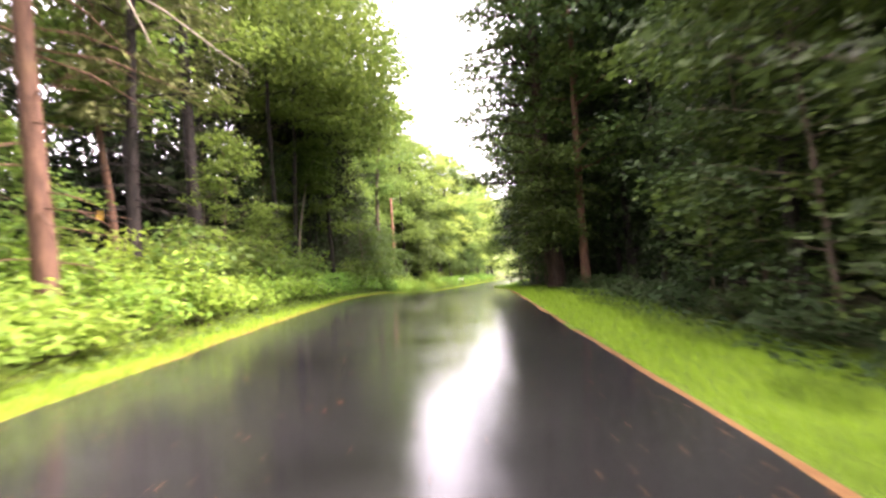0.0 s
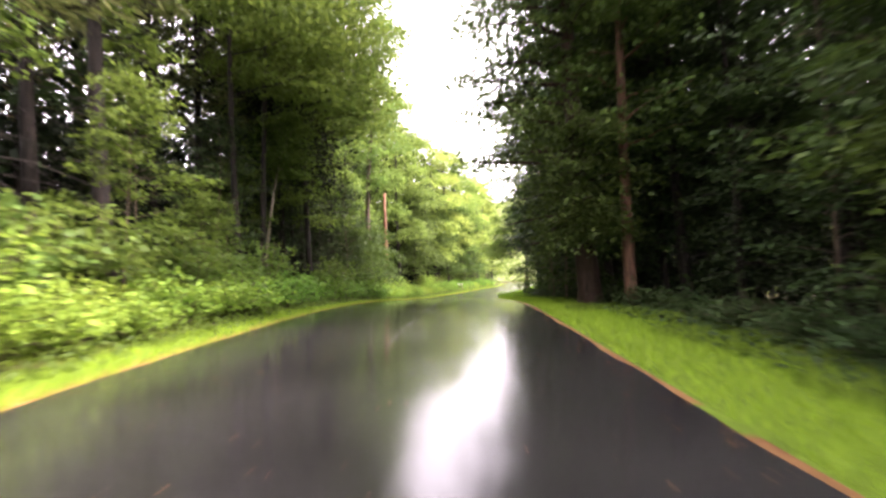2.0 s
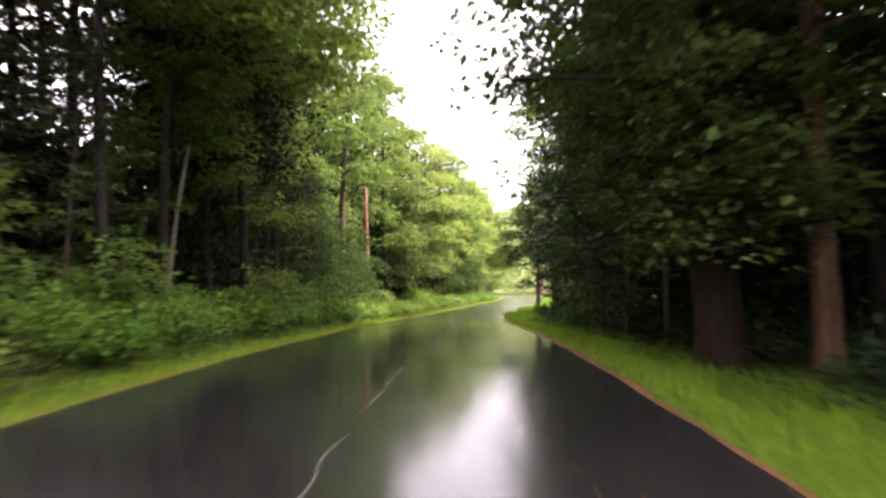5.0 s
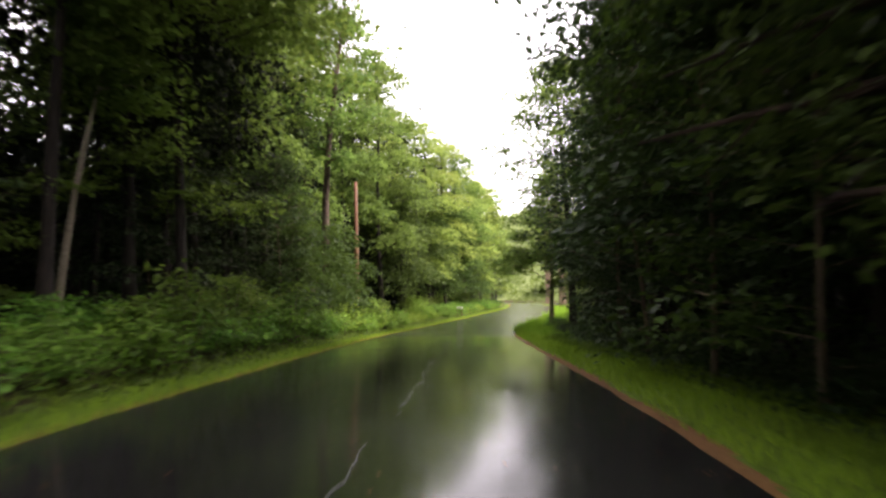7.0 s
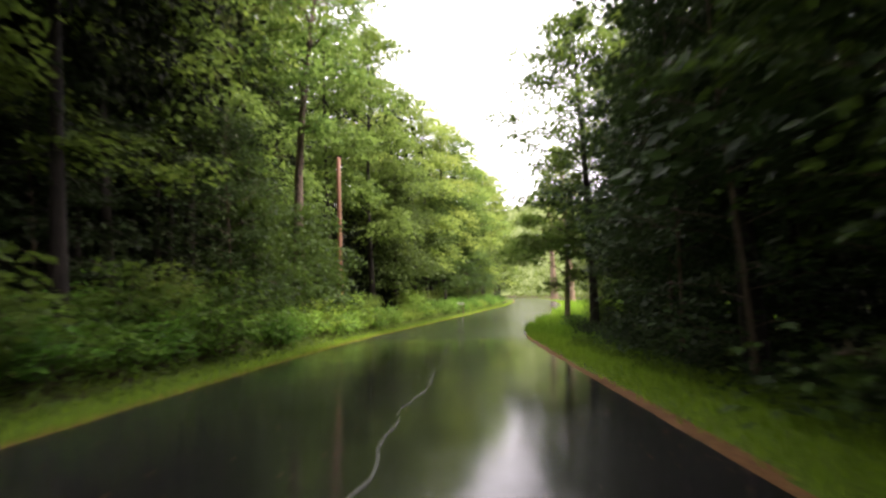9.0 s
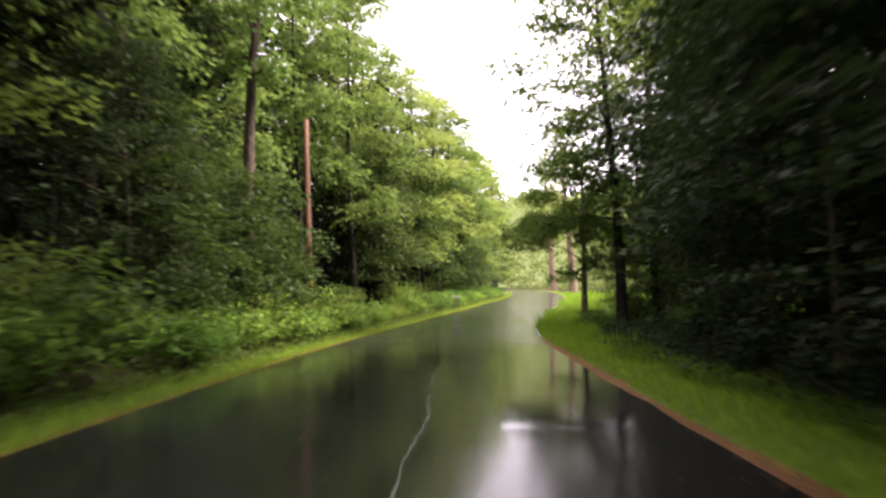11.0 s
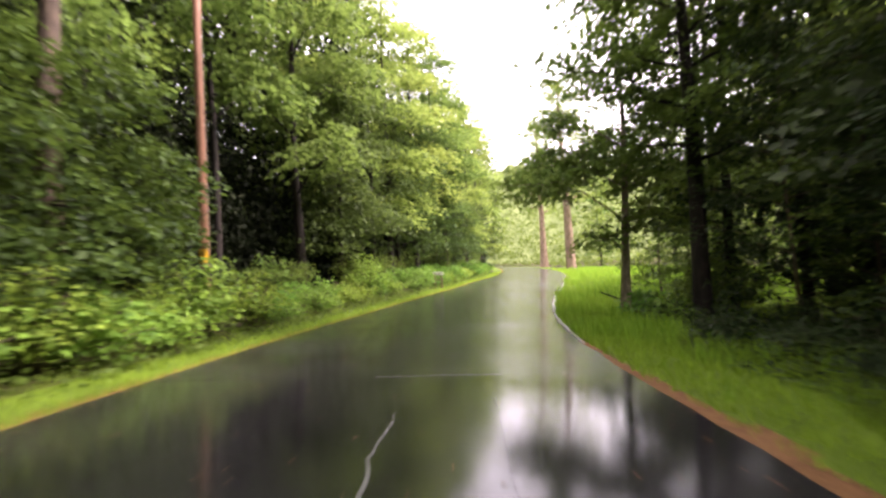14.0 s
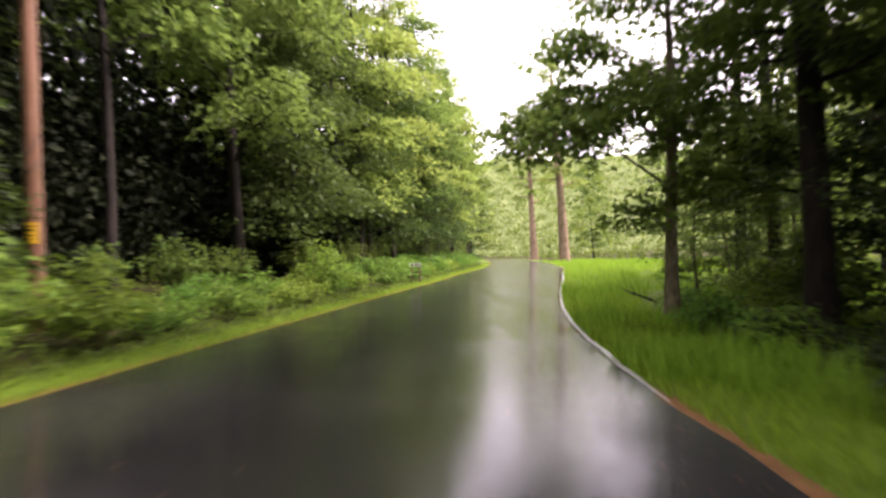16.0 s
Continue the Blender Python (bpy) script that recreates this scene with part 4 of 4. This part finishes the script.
# Never in view; added to stop light coming from the back.
deep_woods("near_wood", "unseen woodland added behind the start to close off light", 65, 1200, back_depth, LEAF_DARK, 0.85)


# ---- distance: a treeline backdrop, its mist painted pale and self-lit ----
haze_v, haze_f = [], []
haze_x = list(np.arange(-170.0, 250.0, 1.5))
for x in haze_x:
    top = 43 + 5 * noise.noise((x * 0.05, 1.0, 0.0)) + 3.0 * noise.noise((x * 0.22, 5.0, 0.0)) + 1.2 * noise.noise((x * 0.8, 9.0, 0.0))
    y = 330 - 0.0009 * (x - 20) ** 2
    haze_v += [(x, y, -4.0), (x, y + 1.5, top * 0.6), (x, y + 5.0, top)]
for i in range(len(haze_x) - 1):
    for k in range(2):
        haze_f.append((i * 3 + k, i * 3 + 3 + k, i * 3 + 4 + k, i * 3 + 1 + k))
backdrop = new("backdrop", mesh_of("backdrop", haze_v, haze_f, [PAINTED_HAZE], smooth=True))
tagged(backdrop, "far treeline backdrop, its mist painted as a pale green glow", "treeline", kind="structure")


# ---- shrubs ----
def shrub(seed, label, leaf, height=1.5, radius=0.95, leaves=1000, size=0.13):
    rnd, r = random.Random(seed), np.random.RandomState(seed)
    ob = thing("shrub", pose(0, 0, 0), label, "shrub", "roadside shrubs")
    wood = Soup()
    P, N, A, S = [], [], [], []
    shoots = 20
    for i in range(shoots):
        az = i * 2.4
        q = math.sqrt((i + 0.5) / shoots)
        tip = Vector((radius * q * math.cos(az), radius * q * math.sin(az), height * (1.05 - 0.55 * q * q) * rnd.uniform(0.75, 1.15)))
        mid = tip * 0.5 + Vector((0, 0, 0.15 * height))
        wood.tube([Vector((0.1 * math.cos(az), 0.1 * math.sin(az), -0.1)), mid, tip], [0.012, 0.009, 0.004], 3)
        for f in (0.35, 0.6, 0.8, 1.0):
            c = mid.lerp(tip, f * 2 - 1) if f > 0.5 else (mid * (f * 2))
            a, b, g, s = spray(r, c, (math.cos(az), math.sin(az), 0.2), leaves // (shoots * 4), 0.20, 0.09, size, 0.25)
            P.append(a), N.append(b), A.append(g), S.append(s)
    part("woody_base", wood.mesh("woody_base", BARK), ob)
    part("foliage", leaf_mesh("foliage", np.concatenate(P), np.concatenate(N), np.concatenate(A), np.concatenate(S), 0.34, leaf), ob)
    return ob


SHRUBS = [shrub(71, "bright green leafy shrub on the roadside bank", LEAF_BRIGHT), shrub(72, "low bright green bramble on the roadside bank", LEAF_BRIGHT, 1.0, 1.05, 1000, 0.13),
          shrub(73, "tall green shrub at the edge of the wood", LEAF, 2.1, 1.1, 760, 0.18), shrub(74, "dark green shrub under the trees", FERN, 1.1, 1.0, 840, 0.135),
          shrub(75, "fresh green fern clump on the shaded bank", FERN, 1.15, 1.0, 840, 0.135),
          shrub(76, "low dark shrub in the shade of the wood", LEAF_DARK, 1.0, 0.95, 640, 0.14)]
y = -8.0
while y < 118:
    for a, b, kinds in ((1.5, 2.1, (1, 1, 0)), (2.6, 3.4, (0, 1, 2)), (4.0, 5.4, (0, 2, 2))):
        x = left_edge(y) - rng.uniform(a, b)
        k = rng.choice(kinds)
        # Darker or brighter leaf kinds by stretch, standing in for light on the bank.
        if 24 < y < 46:
            k = (3 if rng.random() < 0.5 else 4) if rng.random() < 0.85 else 2
        elif y >= 46:
            k = 2 if a >= 4 else rng.choice((4, 1, 0)) if y < 62 else rng.choice((4, 3, 4, 1))
        plant(SHRUBS, k, x, y + rng.uniform(-0.6, 0.6), rng.uniform(0, 360), rng.uniform(0.8, 1.2) * (1.0 if y < 24 and a > 2 else 1.0 if 53 < y < 62 else 0.72 if 62 <= y < 80 else 0.92))
    y += rng.uniform(1.5, 2.0) if y < 70 else 2.6
y = -6.0
while y < 60:
    for a, b, kinds in ((2.6, 3.2, (5, 5, 5)), (3.7, 4.7, (5, 5))):
        x = right_edge(y) + rng.uniform(a, b)
        plant(SHRUBS, rng.choice(kinds), x, y + rng.uniform(-0.6, 0.6), rng.uniform(0, 360), rng.uniform(0.45, 0.8))
    y += rng.uniform(1.7, 2.3)
for x, y, k, s in ((7.6, 62.2, 4, 0.8), (8.6, 65.8, 4, 0.7), (9.6, 63.6, 0, 0.9), (10.6, 66.5, 0, 0.9), (11.6, 64.5, 2, 0.9), (12.6, 67.5, 2, 0.9), (9.2, 61.5, 2, 0.9), (7.2, 59.5, 4, 0.7), (-1.2, 73.7, 0, 1.1), (-1.7, 76.2, 0, 1.2)):
    plant(SHRUBS, k, x, y, rng.uniform(0, 360), s)


# ---- grass on the verges and in the clearing ----
def grass(name, label, seed, count, place, tall, mat):
    r = np.random.RandomState(seed)
    base = np.array([place(r) for i in range(count)])
    h = tall * r.uniform(0.45, 1.3, count)
    az = r.uniform(0, 6.283, count)
    lean = r.uniform(0.1, 0.7, count)
    side = np.stack([np.cos(az), np.sin(az), np.zeros(count)], 1)
    out = np.stack([-np.sin(az), np.cos(az), np.zeros(count)], 1)
    w = (0.010 + 0.05 * h)[:, None]
    tip = base + out * (lean * h)[:, None] + np.array([0, 0, 1.0]) * (h * (1 - 0.3 * lean))[:, None]
    v = np.stack([base - side * w * 0.5, base + side * w * 0.5, tip], 1).reshape(-1, 3)
    ob = new(name, mesh_of(name, v, np.arange(count * 3).reshape(count, 3), [mat]))
    return tagged(ob, label, "grass", kind="stuff")


def on_left(r):
    y = -6 + 120 * r.rand() ** 1.3
    x = left_edge(y) - 0.04 - 1.9 * r.rand() ** 1.2
    return x, y, ground_z(x, y) - 0.02


def on_right(r):
    y = -6 + 84 * r.rand() ** 1.1
    x = right_edge(y) + 0.14 + 0.28 * step(18, 30, y) * (1 - step(50, 60, y)) * r.rand() + 2.3 * r.rand() ** 0.95
    return x, y, ground_z(x, y) - 0.02


def in_clearing(r):
    y = 50 + 82 * r.rand() ** 1.1
    while r.rand() > step(49, 66, y):
        y = 50 + 82 * r.rand() ** 1.1
    x = right_edge(y) + 0.12 + (4 + 19 * step(60, 68, y)) * r.rand() ** 1.2
    return x, y, ground_z(x, y) - 0.02


grass("grass_verge", "short bright green grass along the road edge", 81, 50000, on_left, 0.14, GRASS)


def at_left_rim(r):
    y = 8 + 90 * r.rand()
    x = left_edge(y) - 0.02 - 0.3 * r.rand() ** 1.4
    return x, y, ground_z(x, y) - 0.02


grass("dry_grass", "straw-coloured dry grass at the rim of the asphalt", 87, 9000, at_left_rim, 0.10, DRY_GRASS)
grass("grass_verge", "bright green mown grass beside the asphalt", 82, 70000, on_right, 0.16, GRASS)


def on_right_bank(r):
    """Rank clumps that thicken from the mown strip towards the wood."""
    while True:
        y = -4 + 68 * r.rand()
        out = 0.5 + 2.6 * r.rand()
        x = right_edge(y) + out
        if noise.noise((x * 0.9, y * 0.45, 7.0)) > 0.75 - 0.42 * out:
            return x, y, ground_z(x, y) - 0.02


grass("rank_grass", "rank darker grass between the mown strip and the wood", 88, 30000, on_right_bank, 0.24, RANK_GRASS)


def in_tufts(r):
    x, y, z = in_clearing(r)
    while noise.noise((x * 0.6, y * 0.35, 2.0)) < 0.12:
        x, y, z = in_clearing(r)
    return x, y, z


grass("meadow_tufts", "taller rank tufts and seed heads in the clearing", 86, 30000, in_tufts, 0.5, GRASS)
grass("meadow_grass", "tall yellow-green grass in the clearing", 83, 50000, in_clearing, 0.28, GRASS)

def low_weeds(seed, count, edge, way, near, far, span, label, mat):
    r = np.random.RandomState(seed)
    wy = -6 + span * r.rand(count) ** 1.15
    wo = near + (far - near) * r.rand(count)
    wx = np.array([edge(b) + way * a for a, b in zip(wo, wy)])
    wz = np.array([ground_z(a, b) for a, b in zip(wx, wy)]) + np.minimum(0.45, 0.10 + 0.2 * (wo - near)) * r.rand(count)
    ob = new("weeds", leaf_mesh("weeds", np.stack([wx, wy, wz], 1), r.normal(0, 0.4, (count, 3)) + np.array([0, 0, 1.0]), r.normal(0, 1, (count, 3)), r.uniform(0.07, 0.17, count), 0.32, mat))
    return tagged(ob, label, "weeds", kind="stuff")


low_weeds(84, 26000, left_edge, -1, 0.75, 3.4, 118, "low broad-leaved weeds between verge and shrubs", LEAF)
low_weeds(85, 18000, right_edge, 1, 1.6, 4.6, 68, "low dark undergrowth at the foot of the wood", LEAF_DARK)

# ---- utility pole ----
pole = thing("utility_pole", pose(-4.78, 62.4, ground_z(-4.78, 62.4)), "bare reddish wooden utility pole with a yellow plate", "utility pole")
top_z = 9.45 - ground_z(-4.78, 62.4)
s = Soup()
s.tube([(0, 0, -0.4), (0, 0, 0.2), (0.005, 0, 3.0), (0.02, 0, 6.0), (0.03, 0, top_z - 0.03), (0.03, 0, top_z)], [0.155, 0.152, 0.14, 0.125, 0.11, 0.095], 20, 0.012, rng)
part("shaft", s.mesh("shaft", POLE_WOOD), pole)


def plate(radius, a0, a1, z0, z1, thick, mat, name):
    v, f, n = [], [], 9
    for i in range(n):
        a = radians(a0 + (a1 - a0) * i / (n - 1))
        for rr, z in ((radius, z0), (radius, z1), (radius + thick, z1), (radius + thick, z0)):
            v.append((rr * math.cos(a), rr * math.sin(a), z))
    for i in range(n - 1):
        for k in range(4):
            f.append((i * 4 + k, i * 4 + (k + 1) % 4, i * 4 + 4 + (k + 1) % 4, i * 4 + 4 + k))
    f += [(0, 1, 2, 3), tuple(n * 4 - 4 + k for k in (3, 2, 1, 0))]
    return mesh_of(name, v, f, [mat])


tag_z = 2.05 - ground_z(-4.78, 62.4)
tag = part("tag_plate", plate(0.149, 215, 320, tag_z - 0.19, tag_z + 0.19, 0.008, YELLOW, "tag_plate"), pole, "yellow metal plate with dark marks")
for i, (z, h) in enumerate(((0.12, 0.012), (0.05, 0.02), (-0.04, 0.014), (-0.12, 0.012))):
    part("marking_bar", plate(0.158, 235, 300 - 8 * i, tag_z + z - h, tag_z + z + h, 0.003, BLACK, "marking_bar"), tag)
s = Soup()
s.tube([(0.152 * math.cos(radians(345)), 0.152 * math.sin(radians(345)), z) for z in np.linspace(0.1, 8.6, 14)], [0.014] * 14, 6)
part("ground_wire", s.mesh("ground_wire", DEADWOOD), pole, "thin grey wire cover")
for z0, drop in ((3.5, 0.35), (3.05, 0.22)):
    s = Soup()
    s.tube([(0.152 * math.cos(a), 0.152 * math.sin(a), z0 - drop * math.sin((a - 3.5) / 2.4 * math.pi)) for a in np.linspace(3.5, 5.9, 10)], [0.012] * 10, 6)
    part("cable_loop", s.mesh("cable_loop", BLACK), pole, "dark slack cable loop")
for a in (3.5, 5.9):
    s = Soup()
    s.tube([(0.13 * math.cos(a), 0.13 * math.sin(a), 3.5), (0.2 * math.cos(a), 0.2 * math.sin(a), 3.5)], [0.016, 0.016], 6)
    part("bolt", s.mesh("bolt", BLACK), pole)


# ---- roadside sign by the bend ----
def box(w, d, h, z0, bevel=0.01):
    bm = bmesh.new()
    bmesh.ops.create_cube(bm, size=1.0, matrix=Matrix.Translation((0, 0, z0 + h / 2)) @ Matrix.Diagonal((w, d, h, 1)))
    bmesh.ops.bevel(bm, geom=bm.edges[:], offset=bevel, segments=2, affect="EDGES")
    return bm


def part_bm(name, bm, mat, parent, m=None, label=""):
    me = bpy.data.meshes.new(name)
    bm.to_mesh(me)
    bm.free()
    me.materials.append(mat)
    ob = part(name, me, parent, label)
    if m is not None:
        ob.matrix_basis = m
    return ob


sign = thing("roadside_sign", pose(2.2, 82.2, ground_z(2.2, 82.2), 0, 0, -12), "small white board on two wooden posts at the verge", "sign")
for x in (-0.2, 0.2):
    part_bm("post", box(0.09, 0.09, 1.0, -0.15), POST_WOOD, sign, pose(x, 0, 0))
part_bm("crosspiece", box(0.5, 0.05, 0.09, 0.5), POST_WOOD, sign, pose(0, 0.05, 0))
board = part_bm("board", box(0.62, 0.04, 0.2, 0.82), WHITE, sign, pose(0, -0.05, 0), "white painted board")
for x, w in ((-0.15, 0.16), (0.06, 0.12), (0.2, 0.08)):
    part_bm("marking_bar", box(w, 0.006, 0.06, 0.88, 0.001), BLACK, board, pose(x, -0.022, 0))

# ---- fallen branch and litter ----
stick = thing("fallen_branch", pose(8.9, 69.0, ground_z(8.9, 69.0)) @ Matrix.Scale(0.75, 4), "dark bare fallen branch sticking out of the grass", "branch")
s = Soup()
s.tube([(0.5, 0.1, -0.02), (0.1, 0.2, 0.2), (-0.45, 0.5, 0.42), (-0.8, 0.7, 0.6)], [0.05, 0.045, 0.035, 0.02], 7, 0.06, rng)
part("limb", s.mesh("limb", BARK_DARK), stick)
s = Soup()
s.tube([(-0.3, 0.42, 0.36), (-0.45, 0.5, 0.62), (-0.42, 0.6, 0.8)], [0.018, 0.012, 0.006], 5)
part("twig", s.mesh("twig", BARK_DARK), stick)

r = np.random.RandomState(91)
count = 2600
yy = -2 + 85 * r.rand(count)
f = np.where(r.rand(count) < 0.5, np.abs(r.normal(0, 0.05, count)), r.rand(count))
f = np.where(r.rand(count) < 0.5, f, 1 - f).clip(0.01, 0.99)
xx = np.array([left_edge(b) + (right_edge(b) - left_edge(b)) * a for a, b in zip(f, yy)])
zz = np.array([road_z(a, b) for a, b in zip(xx, yy)]) + 0.038
nn = r.normal(0, 0.12, (count, 3)) + np.array([0, 0, 1.0])
litter = new("leaf_litter", leaf_mesh("leaf_litter", np.stack([xx, yy, zz], 1), nn, r.normal(0, 1, (count, 3)), r.uniform(0.02, 0.055, count), 0.25, DIRT))
tagged(litter, "wet fallen leaves and needles scattered on the asphalt", "leaves", kind="stuff")
